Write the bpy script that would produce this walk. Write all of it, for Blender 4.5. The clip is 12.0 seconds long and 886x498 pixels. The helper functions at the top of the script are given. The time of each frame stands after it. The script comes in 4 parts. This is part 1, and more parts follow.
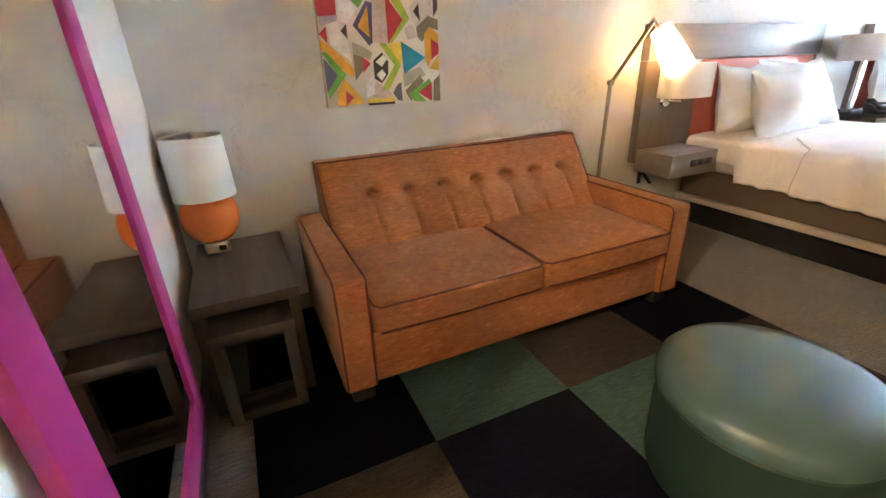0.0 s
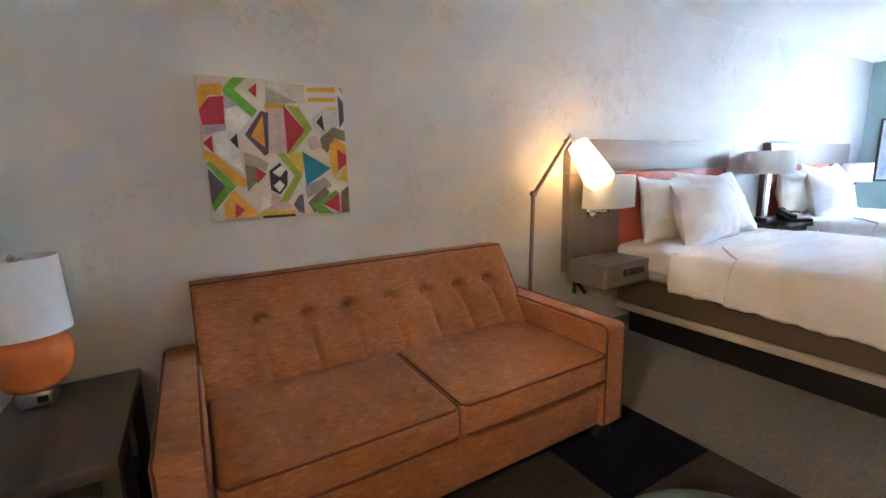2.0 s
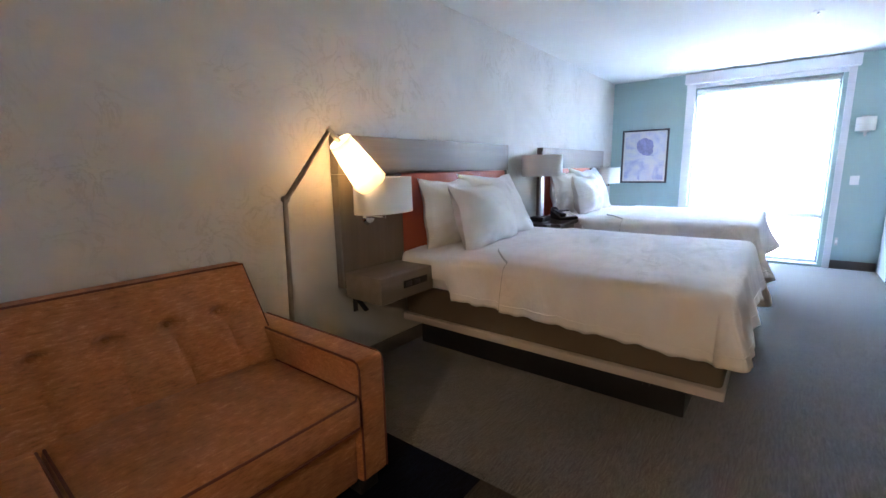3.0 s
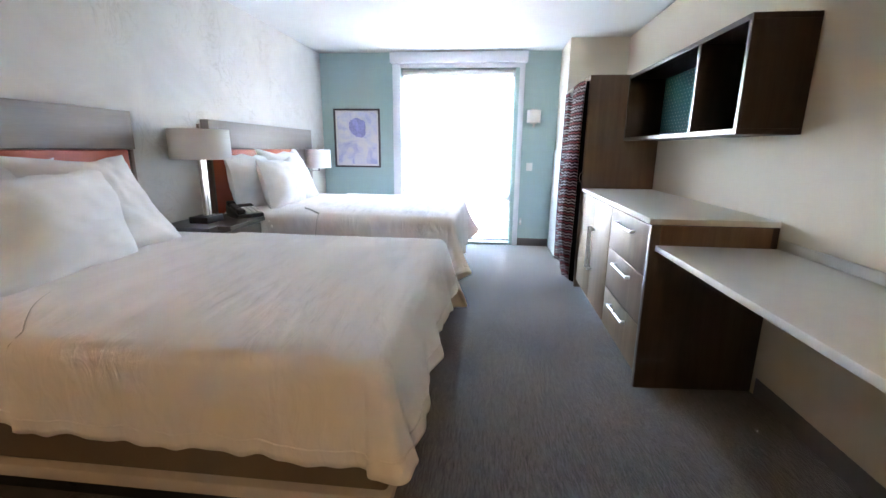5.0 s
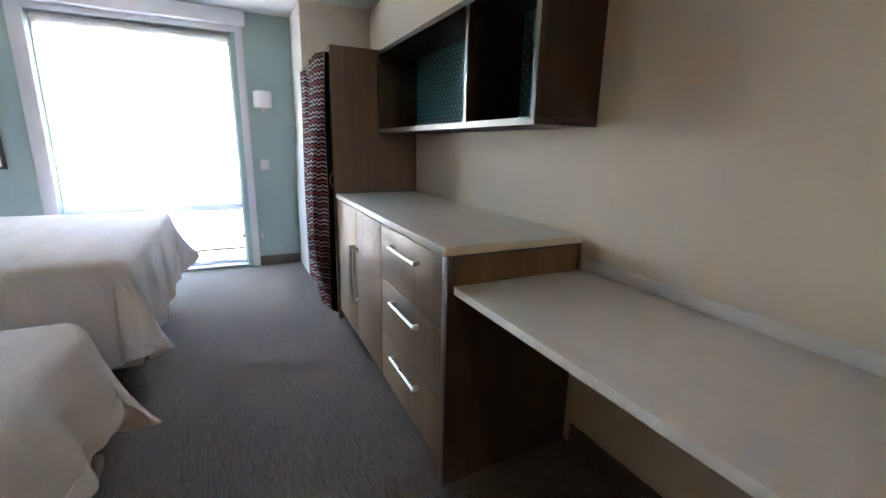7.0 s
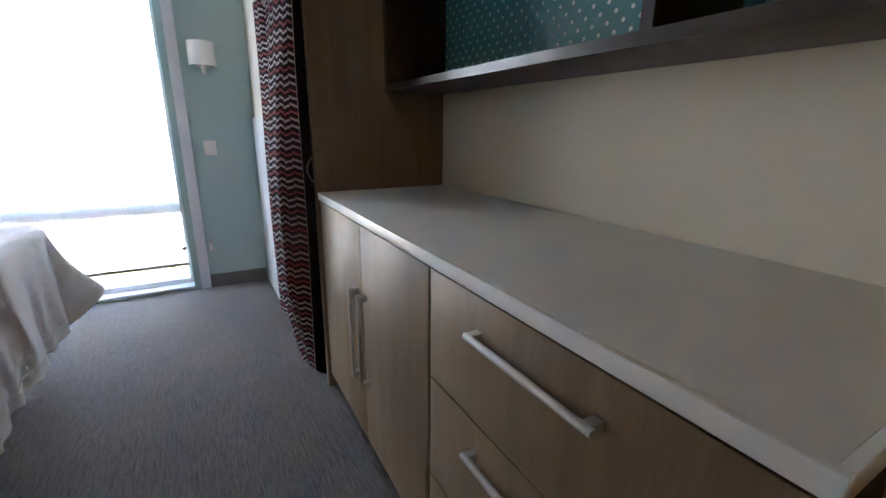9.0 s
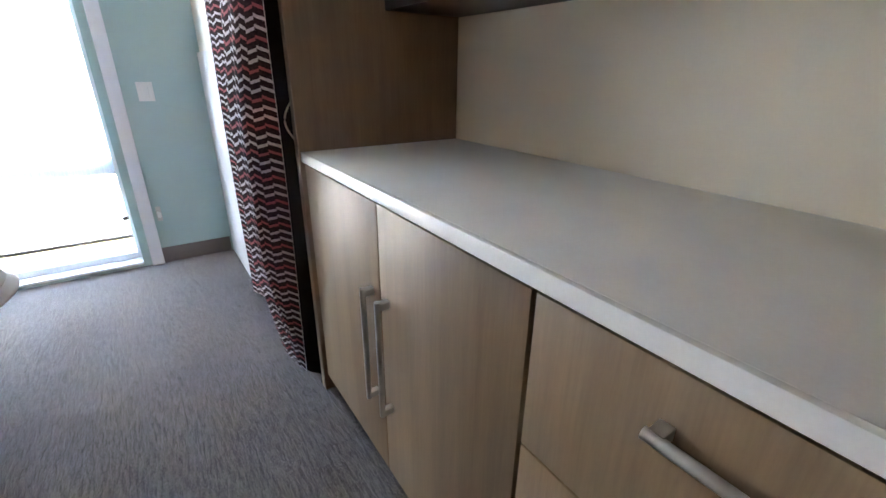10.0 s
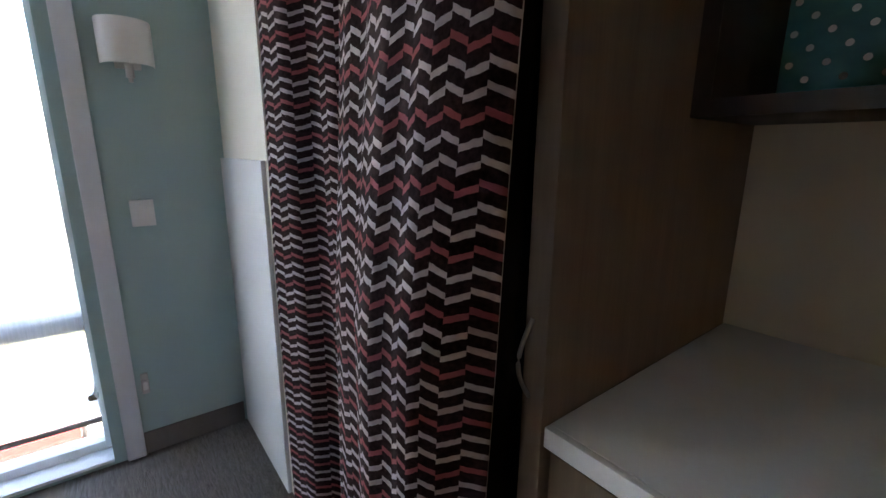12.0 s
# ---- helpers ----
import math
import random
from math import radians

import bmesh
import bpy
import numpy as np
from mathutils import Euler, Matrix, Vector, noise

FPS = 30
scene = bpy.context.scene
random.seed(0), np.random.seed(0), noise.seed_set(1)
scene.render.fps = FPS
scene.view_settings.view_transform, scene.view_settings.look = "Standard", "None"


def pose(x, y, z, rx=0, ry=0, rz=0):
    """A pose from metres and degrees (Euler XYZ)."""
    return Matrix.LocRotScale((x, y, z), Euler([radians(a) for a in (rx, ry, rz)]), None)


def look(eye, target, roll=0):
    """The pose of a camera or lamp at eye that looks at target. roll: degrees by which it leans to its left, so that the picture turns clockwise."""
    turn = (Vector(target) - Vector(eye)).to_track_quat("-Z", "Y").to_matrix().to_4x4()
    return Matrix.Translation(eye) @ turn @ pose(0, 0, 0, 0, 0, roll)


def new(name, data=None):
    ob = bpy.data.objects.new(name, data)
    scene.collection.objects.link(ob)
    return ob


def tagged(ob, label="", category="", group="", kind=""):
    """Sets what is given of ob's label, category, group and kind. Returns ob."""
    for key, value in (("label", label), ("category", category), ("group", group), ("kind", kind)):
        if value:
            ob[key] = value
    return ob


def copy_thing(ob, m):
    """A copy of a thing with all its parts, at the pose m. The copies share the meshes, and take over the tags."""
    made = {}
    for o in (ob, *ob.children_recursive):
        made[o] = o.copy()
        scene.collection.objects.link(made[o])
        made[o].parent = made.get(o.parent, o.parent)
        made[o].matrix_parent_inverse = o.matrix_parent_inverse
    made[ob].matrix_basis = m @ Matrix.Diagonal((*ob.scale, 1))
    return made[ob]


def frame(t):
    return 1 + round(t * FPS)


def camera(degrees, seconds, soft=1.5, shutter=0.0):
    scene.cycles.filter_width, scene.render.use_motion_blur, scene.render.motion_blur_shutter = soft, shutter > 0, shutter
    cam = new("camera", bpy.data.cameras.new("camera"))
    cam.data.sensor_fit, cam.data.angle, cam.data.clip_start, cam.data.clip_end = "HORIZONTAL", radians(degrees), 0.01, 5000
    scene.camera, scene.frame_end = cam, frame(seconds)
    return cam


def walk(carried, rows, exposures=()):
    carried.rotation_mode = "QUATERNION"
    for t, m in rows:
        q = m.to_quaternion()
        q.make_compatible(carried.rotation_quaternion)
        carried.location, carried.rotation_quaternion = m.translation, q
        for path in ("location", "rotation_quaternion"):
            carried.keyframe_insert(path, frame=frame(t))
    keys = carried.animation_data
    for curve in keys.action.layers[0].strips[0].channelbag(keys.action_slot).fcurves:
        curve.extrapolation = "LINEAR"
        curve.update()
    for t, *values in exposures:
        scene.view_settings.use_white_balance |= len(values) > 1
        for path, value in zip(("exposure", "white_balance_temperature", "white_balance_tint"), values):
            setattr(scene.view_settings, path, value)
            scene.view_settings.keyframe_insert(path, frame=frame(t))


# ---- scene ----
cam = camera(91.6, 12.0)
PATH = [
    (0, (0.147, 0.182, 1.246), (0.9, 1.858, 0.456), -2.2),
    (0.5, (0.143, 0.151, 1.264), (0.663, 1.981, 0.648), -0.8),
    (1, (0.218, 0.161, 1.293), (0.727, 2.044, 0.855), -0.5),
    (1.5, (0.329, 0.276, 1.283), (1.068, 2.098, 0.914), -0.8),
    (2, (0.489, 0.353, 1.258), (1.481, 2.051, 0.896), -1.5),
    (2.5, (0.77, 0.368, 1.242), (1.993, 1.908, 0.876), -0.4),
    (3, (1.066, 0.412, 1.233), (2.616, 1.622, 0.868), -1.1),
    (3.2, (1.182, 0.438, 1.236), (2.842, 1.49, 0.867), -1.2),
    (4.8, (2.031, 0.294, 1.222), (3.947, 0.658, 0.779), 1.6),
    (5, (2.126, 0.268, 1.238), (4.063, 0.468, 0.783), 0.6),
    (5.5, (2.391, 0.177, 1.238), (4.32, -0.036, 0.755), 1.2),
    (6, (2.627, 0.178, 1.219), (4.459, -0.455, 0.726), 1.0),
    (6.5, (2.839, 0.174, 1.219), (4.581, -0.668, 0.712), 0.4),
    (7, (3.092, 0.077, 1.239), (4.837, -0.781, 0.773), 1.2),
    (7.2, (3.193, 0.049, 1.244), (4.951, -0.814, 0.837), 1.5),
    (8.8, (4.137, -0.138, 1.203), (5.865, -1.046, 0.766), 1.3),
    (9, (4.254, -0.128, 1.166), (5.928, -1.083, 0.629), 0.6),
    (9.5, (4.465, -0.135, 1.145), (6.023, -1.198, 0.48), 0.6),
    (10, (4.7, -0.155, 1.143), (6.219, -1.21, 0.382), 0.7),
    (10.5, (4.95, -0.093, 1.189), (6.46, -1.171, 0.442), 0.4),
    (11, (5.205, -0.069, 1.217), (6.749, -1.157, 0.562), -0.2),
    (11.5, (5.471, -0.101, 1.248), (7.093, -1.169, 0.77), 1.4),
    (12, (5.732, -0.138, 1.264), (7.271, -1.336, 0.82), 0.4),
]
EXPOSURES = [(0.0, 7.82, 6250, 13), (0.5, 7.80, 6100, 13), (1.0, 7.77, 5830, 12), (1.5, 7.56, 5730, 12), (2.0, 7.30, 5750, 12), (2.5, 7.05, 5800, 13), (3.0, 6.50, 5800, 13), (3.2, 6.40, 5900, 13),
             (4.8, 6.65, 6750, 14), (5.0, 6.55, 6850, 14), (5.5, 6.25, 6900, 14), (6.0, 6.15, 7150, 15), (6.5, 6.07, 7300, 17), (7.0, 5.82, 7350, 17), (8.8, 5.31, 7300, 17), (9.0, 5.36, 7350, 17), (9.5, 5.86, 7350, 18), (10.0, 6.16, 7400, 17), (10.5, 5.81, 7450, 17), (11.0, 5.07, 7400, 16), (11.5, 4.82, 7400, 16), (12.0, 4.67, 7650, 17)]
walk(cam, [(t, look(eye, target, roll)) for t, eye, target, roll in PATH], EXPOSURES)

# ---- world and light ----
SUN_UP, SUN_TURN = 52.0, 75.0
world = bpy.data.worlds.new("sky")
scene.world = world
world.use_nodes = True
wn = world.node_tree
sky = wn.nodes.new("ShaderNodeTexSky")
sky.sky_type = 'NISHITA'
sky.sun_disc = False
sky.sun_elevation = radians(SUN_UP)
sky.sun_rotation = radians(270 - SUN_TURN)
wn.links.new(sky.outputs[0], wn.nodes["Background"].inputs[0])
wn.nodes["Background"].inputs[1].default_value = 0.15


def lamp(name, kind, place, power, colour, size=0.05, target=None):
    data = bpy.data.lights.new(name, kind)
    data.energy, data.color = power, colour
    if kind == 'AREA':
        data.shape, data.size = 'DISK', size
    elif kind == 'POINT':
        data.shadow_soft_size = size
    ob = new(name, data)
    ob.matrix_world = look(place, target) if target else pose(*place)
    return ob


sun = bpy.data.lights.new("sun", 'SUN')
sun.energy, sun.angle, sun.color = 3.5, radians(0.6), (1.0, 0.95, 0.88)
sun_ob = new("sun", sun)
sun_ob.matrix_world = look((0, 0, 30), (30 * math.cos(radians(SUN_UP)) * 0.9, 14, 30 - 30 * math.sin(radians(SUN_UP))))
lamp("floor_lamp_bulb", 'POINT', (2.630, 2.22, 1.285), 0.15, (1.0, 0.62, 0.30), 0.035)
lamp("hall_ceiling_bulb", 'AREA', (-1.6, -0.2, 2.36), 0.62, (1.0, 0.70, 0.40), 0.28, (-1.6, -0.2, 0))


# ---- materials ----
def nodes_of(name):
    m = bpy.data.materials.new(name)
    m.use_nodes = True
    return m, m.node_tree, m.node_tree.nodes["Principled BSDF"]


def ramp(nt, fac, stops):
    r = nt.nodes.new("ShaderNodeValToRGB")
    while len(r.color_ramp.elements) < len(stops):
        r.color_ramp.elements.new(0.5)
    for e, (p, c) in zip(r.color_ramp.elements, stops):
        e.position, e.color = p, (*c, 1)
    nt.links.new(fac, r.inputs[0])
    return r.outputs[0]


def coords(nt, scale=(1, 1, 1), source="Object"):
    tc = nt.nodes.new("ShaderNodeTexCoord")
    mp = nt.nodes.new("ShaderNodeMapping")
    mp.inputs["Scale"].default_value = scale
    nt.links.new(tc.outputs[source], mp.inputs[0])
    return mp.outputs[0]


def noise_tex(nt, vec, scale, detail=4.0, rough=0.55, warp=0.0):
    n = nt.nodes.new("ShaderNodeTexNoise")
    n.inputs["Scale"].default_value, n.inputs["Detail"].default_value = scale, detail
    n.inputs["Roughness"].default_value, n.inputs["Distortion"].default_value = rough, warp
    nt.links.new(vec, n.inputs["Vector"])
    return n.outputs["Fac"]


def mix(nt, a, b, fac, mode='MIX'):
    m = nt.nodes.new("ShaderNodeMix")
    m.data_type, m.blend_type = 'RGBA', mode
    for sock, v in ((m.inputs[0], fac), (m.inputs[6], a), (m.inputs[7], b)):
        if isinstance(v, (int, float)):
            sock.default_value = v
        elif isinstance(v, tuple):
            sock.default_value = (*v, 1)
        else:
            nt.links.new(v, sock)
    return m.outputs[2]


def calc(nt, op, a, b=0.0, c=0.0):
    m = nt.nodes.new("ShaderNodeMath")
    m.operation = op
    for sock, v in zip(m.inputs, (a, b, c)):
        if isinstance(v, (int, float)):
            sock.default_value = v
        else:
            nt.links.new(v, sock)
    return m.outputs[0]


def bump(nt, bsdf, height, strength, distance):
    b = nt.nodes.new("ShaderNodeBump")
    b.inputs["Strength"].default_value, b.inputs["Distance"].default_value = strength, distance
    nt.links.new(height, b.inputs["Height"])
    nt.links.new(b.outputs[0], bsdf.inputs["Normal"])


def shade(c, k):
    return tuple(min(1.0, v * k) for v in c)


def plain(name, c, rough=0.5, metal=0.0, vary=0.12, big=3.0, small=60.0, relief=0.15, deep=0.002, spec=0.5, sheen=0.0, stretch=(1, 1, 1)):
    m, nt, p = nodes_of(name)
    v = coords(nt, stretch)
    a, b = noise_tex(nt, v, big), noise_tex(nt, v, small)
    f = calc(nt, 'MULTIPLY_ADD', a, 0.6, calc(nt, 'MULTIPLY', b, 0.4))
    nt.links.new(ramp(nt, f, [(0.3, shade(c, 1 - vary)), (0.7, shade(c, 1 + vary))]), p.inputs["Base Color"])
    nt.links.new(calc(nt, 'MULTIPLY_ADD', a, 0.16, rough - 0.08), p.inputs["Roughness"])
    p.inputs["Metallic"].default_value = metal
    p.inputs["Specular IOR Level"].default_value = spec
    p.inputs["Sheen Weight"].default_value = sheen
    if relief:
        bump(nt, p, b, relief, deep)
    return m


def wood(name, dark, light, axis='x', rough=0.45, relief=0.07):
    m, nt, p = nodes_of(name)
    along = {'x': (1.2, 22, 22), 'y': (22, 1.2, 22), 'z': (22, 22, 1.2)}[axis]
    v = coords(nt, along)
    g = noise_tex(nt, v, 1.0, 3, 0.5, 0.2)
    fine = noise_tex(nt, coords(nt, tuple(5 * q for q in along)), 1.6, 6, 0.7)
    broad = noise_tex(nt, coords(nt, tuple(0.28 * q for q in along)), 1.0, 2)
    f = calc(nt, 'MULTIPLY_ADD', g, 0.38, calc(nt, 'MULTIPLY_ADD', fine, 0.30, calc(nt, 'MULTIPLY', broad, 0.37)))
    nt.links.new(ramp(nt, f, [(0.36, dark), (0.7, light)]), p.inputs["Base Color"])
    p.inputs["Roughness"].default_value = rough
    if relief:
        bump(nt, p, fine, relief, 0.0006)
    return m


def plaster_wall():
    m, nt, p = nodes_of("marbled_wallcovering")
    v = coords(nt)
    cloud = noise_tex(nt, v, 1.6, 6, 0.62, 0.8)
    vein = noise_tex(nt, v, 4.2, 8, 0.65, 2.2)
    line = calc(nt, 'ABSOLUTE', calc(nt, 'SUBTRACT', vein, 0.5))
    base = ramp(nt, cloud, [(0.32, (0.565, 0.555, 0.53)), (0.68, (0.66, 0.65, 0.625))])
    lines = ramp(nt, line, [(0.0, (0.81, 0.795, 0.77)), (0.030, (1, 1, 1))])
    patch = ramp(nt, noise_tex(nt, v, 2.3, 3), [(0.46, (0, 0, 0)), (0.64, (1, 1, 1))])
    nt.links.new(mix(nt, base, mix(nt, base, lines, 1.0, 'MULTIPLY'), patch), p.inputs["Base Color"])
    p.inputs["Roughness"].default_value = 0.62
    bump(nt, p, vein, 0.02, 0.003)
    return m


def carpet(name, c, vary=0.40):
    m, nt, p = nodes_of(name)
    streak = noise_tex(nt, coords(nt, (16, 120, 30)), 1.0, 4, 0.68, 0.5)
    tuft = noise_tex(nt, coords(nt, (1, 1.6, 1)), 115.0, 3, 0.7)
    wide = noise_tex(nt, coords(nt), 1.3, 3)
    spot = ramp(nt, noise_tex(nt, coords(nt), 5.0, 2, 0.5, 0.6), [(0.735, (1, 1, 1)), (0.76, (0.66, 0.66, 0.66))])
    f = calc(nt, 'MULTIPLY_ADD', streak, 0.50, calc(nt, 'MULTIPLY_ADD', tuft, 0.32, calc(nt, 'MULTIPLY', wide, 0.18)))
    col = ramp(nt, f, [(0.42, shade(c, 1 - vary)), (0.58, shade(c, 1 + vary))])
    nt.links.new(mix(nt, col, spot, 1.0, 'MULTIPLY'), p.inputs["Base Color"])
    p.inputs["Roughness"].default_value, p.inputs["Specular IOR Level"].default_value = 0.95, 0.06
    p.inputs["Sheen Weight"].default_value = 0.5 if c[0] > 0.1 else 0.0
    bump(nt, p, calc(nt, 'ADD', tuft, streak), 0.75, 0.005)
    return m


def chenille(name, c):
    m, nt, p = nodes_of(name)
    across = noise_tex(nt, coords(nt, (26, 26, 150)), 1.0, 4, 0.7, 0.3)
    along = noise_tex(nt, coords(nt, (22, 120, 70)), 1.0, 4, 0.7, 0.4)
    fine, w = noise_tex(nt, coords(nt), 260, 3, 0.7), noise_tex(nt, coords(nt), 7.0, 4, 0.6)
    f = calc(nt, 'MULTIPLY_ADD', across, 0.34, calc(nt, 'MULTIPLY_ADD', along, 0.30, calc(nt, 'MULTIPLY_ADD', fine, 0.16, calc(nt, 'MULTIPLY', w, 0.20))))
    nt.links.new(ramp(nt, f, [(0.38, shade(c, 0.62)), (0.47, shade(c, 0.92)), (0.54, shade(c, 1.10)), (0.62, (c[0] * 1.5, c[1] * 1.8, c[2] * 2.1))]), p.inputs["Base Color"])
    p.inputs["Roughness"].default_value, p.inputs["Sheen Weight"].default_value = 0.85, 0.10
    p.inputs["Specular IOR Level"].default_value = 0.15
    bump(nt, p, f, 0.6, 0.004)
    return m


def linen(name, c, wrinkle=0.5):
    m, nt, p = nodes_of(name)
    v = coords(nt)
    w = noise_tex(nt, coords(nt, (2.2, 6.0, 3.0)), 1.0, 2, 0.45, 0.8)
    crease = calc(nt, 'ABSOLUTE', calc(nt, 'SUBTRACT', noise_tex(nt, coords(nt, (2.4, 4.2, 2.6)), 1.3, 2, 0.4, 0.5), 0.5))
    fine = noise_tex(nt, v, 70, 4)
    nt.links.new(ramp(nt, w, [(0.3, shade(c, 0.95)), (0.7, shade(c, 1.03))]), p.inputs["Base Color"])
    p.inputs["Roughness"].default_value, p.inputs["Sheen Weight"].default_value = 0.8, 0.2
    ripple = noise_tex(nt, coords(nt, (5.0, 17.0, 7.0)), 1.0, 3, 0.5, 0.9)
    hgt = calc(nt, 'MULTIPLY_ADD', ripple, 0.42, calc(nt, 'MULTIPLY_ADD', fine, 0.05, calc(nt, 'MULTIPLY_ADD', crease, 0.8, w)))
    bump(nt, p, hgt, wrinkle, 0.035)
    return m


def lampshade(name, c, through_light):
    m, nt, p = nodes_of(name)
    weave = noise_tex(nt, coords(nt, (1, 1, 3)), 160, 3)
    col = ramp(nt, weave, [(0.3, shade(c, 0.93)), (0.7, c)])
    nt.links.new(col, p.inputs["Base Color"])
    p.inputs["Roughness"].default_value = 0.85
    tr = nt.nodes.new("ShaderNodeBsdfTranslucent")
    nt.links.new(col, tr.inputs[0])
    mx = nt.nodes.new("ShaderNodeMixShader")
    mx.inputs[0].default_value = through_light
    nt.links.new(p.outputs[0], mx.inputs[1])
    nt.links.new(tr.outputs[0], mx.inputs[2])
    nt.links.new(mx.outputs[0], nt.nodes["Material Output"].inputs[0])
    return m


def dotted_back():
    m, nt, p = nodes_of("teal_dotted_laminate")
    sep = nt.nodes.new("ShaderNodeSeparateXYZ")
    nt.links.new(coords(nt), sep.inputs[0])
    x, z = calc(nt, 'DIVIDE', sep.outputs[0], 0.052), calc(nt, 'DIVIDE', sep.outputs[2], 0.026)
    row = calc(nt, 'FLOOR', z)
    shift = calc(nt, 'MULTIPLY', calc(nt, 'MODULO', row, 2.0), 0.5)
    dx = calc(nt, 'MULTIPLY', calc(nt, 'SUBTRACT', calc(nt, 'FRACT', calc(nt, 'ADD', x, shift)), 0.5), 0.052)
    dz = calc(nt, 'MULTIPLY', calc(nt, 'SUBTRACT', calc(nt, 'FRACT', z), 0.5), 0.026)
    d = calc(nt, 'SQRT', calc(nt, 'ADD', calc(nt, 'MULTIPLY', dx, dx), calc(nt, 'MULTIPLY', dz, dz)))
    dot = calc(nt, 'LESS_THAN', d, 0.0058)
    teal = ramp(nt, noise_tex(nt, coords(nt), 30), [(0.3, (0.035, 0.20, 0.225)), (0.7, (0.05, 0.25, 0.27))])
    nt.links.new(mix(nt, teal, (0.62, 0.74, 0.74), dot), p.inputs["Base Color"])
    p.inputs["Roughness"].default_value = 0.45
    return m


def chevron_cloth():
    m, nt, p = nodes_of("chevron_curtain_cloth")
    tc = nt.nodes.new("ShaderNodeTexCoord")
    sep = nt.nodes.new("ShaderNodeSeparateXYZ")
    nt.links.new(tc.outputs["UV"], sep.inputs[0])
    wob = calc(nt, 'MULTIPLY', calc(nt, 'SUBTRACT', noise_tex(nt, tc.outputs["UV"], 70, 3), 0.5), 0.006)
    col = calc(nt, 'DIVIDE', sep.outputs[0], 0.034)
    saw = calc(nt, 'FRACT', col)
    up = calc(nt, 'SUBTRACT', calc(nt, 'MULTIPLY', calc(nt, 'MODULO', calc(nt, 'FLOOR', col), 2.0), 2.0), 1.0)
    slant = calc(nt, 'ADD', calc(nt, 'MULTIPLY', calc(nt, 'MULTIPLY', calc(nt, 'SUBTRACT', saw, 0.5), up), 0.0105), calc(nt, 'MULTIPLY', up, 0.0036))
    v = calc(nt, 'DIVIDE', calc(nt, 'ADD', calc(nt, 'ADD', sep.outputs[1], slant), wob), 0.0268)
    on = calc(nt, 'LESS_THAN', calc(nt, 'FRACT', v), 0.34)
    row = calc(nt, 'FLOOR', v)
    pick = calc(nt, 'FRACT', calc(nt, 'MULTIPLY', row, 0.3334))
    stripe = ramp(nt, pick, [(0.0, (0.54, 0.455, 0.465)), (0.34, (0.43, 0.29, 0.305)), (0.62, (0.34, 0.092, 0.098))])
    for n in nt.nodes:
        if n.type == 'VALTORGB' and len(n.color_ramp.elements) == 3:
            n.color_ramp.interpolation = 'CONSTANT'
    ground_col = ramp(nt, noise_tex(nt, tc.outputs["UV"], 120, 4), [(0.3, (0.018, 0.009, 0.010)), (0.7, (0.044, 0.023, 0.024))])
    worn = calc(nt, 'MULTIPLY_ADD', noise_tex(nt, tc.outputs["UV"], 90, 4), 0.45, 0.62)
    nt.links.new(mix(nt, ground_col, mix(nt, ground_col, stripe, worn), on), p.inputs["Base Color"])
    p.inputs["Roughness"].default_value, p.inputs["Specular IOR Level"].default_value = 0.9, 0.12
    bump(nt, p, on, 0.3, 0.002)
    return m


def watercolour():
    m, nt, p = nodes_of("lavender_watercolour")
    v = coords(nt)
    w = noise_tex(nt, v, 5.5, 6, 0.62, 1.4)
    nt.links.new(ramp(nt, w, [(0.30, (0.40, 0.42, 0.66)), (0.46, (0.62, 0.62, 0.74)), (0.62, (0.72, 0.70, 0.72)), (0.8, (0.68, 0.60, 0.66))]), p.inputs["Base Color"])
    p.inputs["Roughness"].default_value = 0.35
    return m


def sheer_cloth():
    m, nt, p = nodes_of("sheer_shade_cloth")
    clear = nt.nodes.new("ShaderNodeBsdfTransparent")
    glow = nt.nodes.new("ShaderNodeBsdfTranslucent")
    rib = noise_tex(nt, coords(nt, (1, 140, 3)), 1.0, 2)
    nt.links.new(ramp(nt, rib, [(0.3, (0.80, 0.84, 0.88)), (0.7, (0.90, 0.93, 0.95))]), glow.inputs[0])
    mx = nt.nodes.new("ShaderNodeMixShader")
    nt.links.new(calc(nt, 'MULTIPLY_ADD', rib, 0.05, 0.30), mx.inputs[0])
    nt.links.new(clear.outputs[0], mx.inputs[1])
    nt.links.new(glow.outputs[0], mx.inputs[2])
    nt.links.new(mx.outputs[0], nt.nodes["Material Output"].inputs[0])
    return m


def clear_glass():
    m, nt, p = nodes_of("clear_glass")
    p.inputs["Transmission Weight"].default_value, p.inputs["Roughness"].default_value, p.inputs["IOR"].default_value = 1.0, 0.0, 1.45
    return m


M = {
    "north": plaster_wall(),
    "cream": plain("cream_wall_paint", (0.69, 0.62, 0.495), 0.6, vary=0.03, small=180, relief=0.12),
    "white_wall": plain("off_white_wall_paint", (0.72, 0.71, 0.66), 0.6, vary=0.03, small=180, relief=0.12),
    "shaft": plain("warm_white_wall_paint", (0.80, 0.765, 0.67), 0.6, vary=0.03, small=180, relief=0.12),
    "aqua": plain("aqua_wall_paint", (0.36, 0.50, 0.50), 0.6, vary=0.03, small=180, relief=0.12),
    "ceiling": plain("ceiling_paint", (0.78, 0.79, 0.78), 0.75, vary=0.03, small=150, relief=0.2),
    "trim": plain("white_trim_paint", (0.74, 0.76, 0.80), 0.4, vary=0.03, small=90, relief=0.05),
    "panel_white": plain("white_board", (0.72, 0.73, 0.74), 0.45, vary=0.03, small=90, relief=0.05),
    "baseboard": plain("grey_vinyl_base", (0.16, 0.145, 0.14), 0.5, vary=0.08),
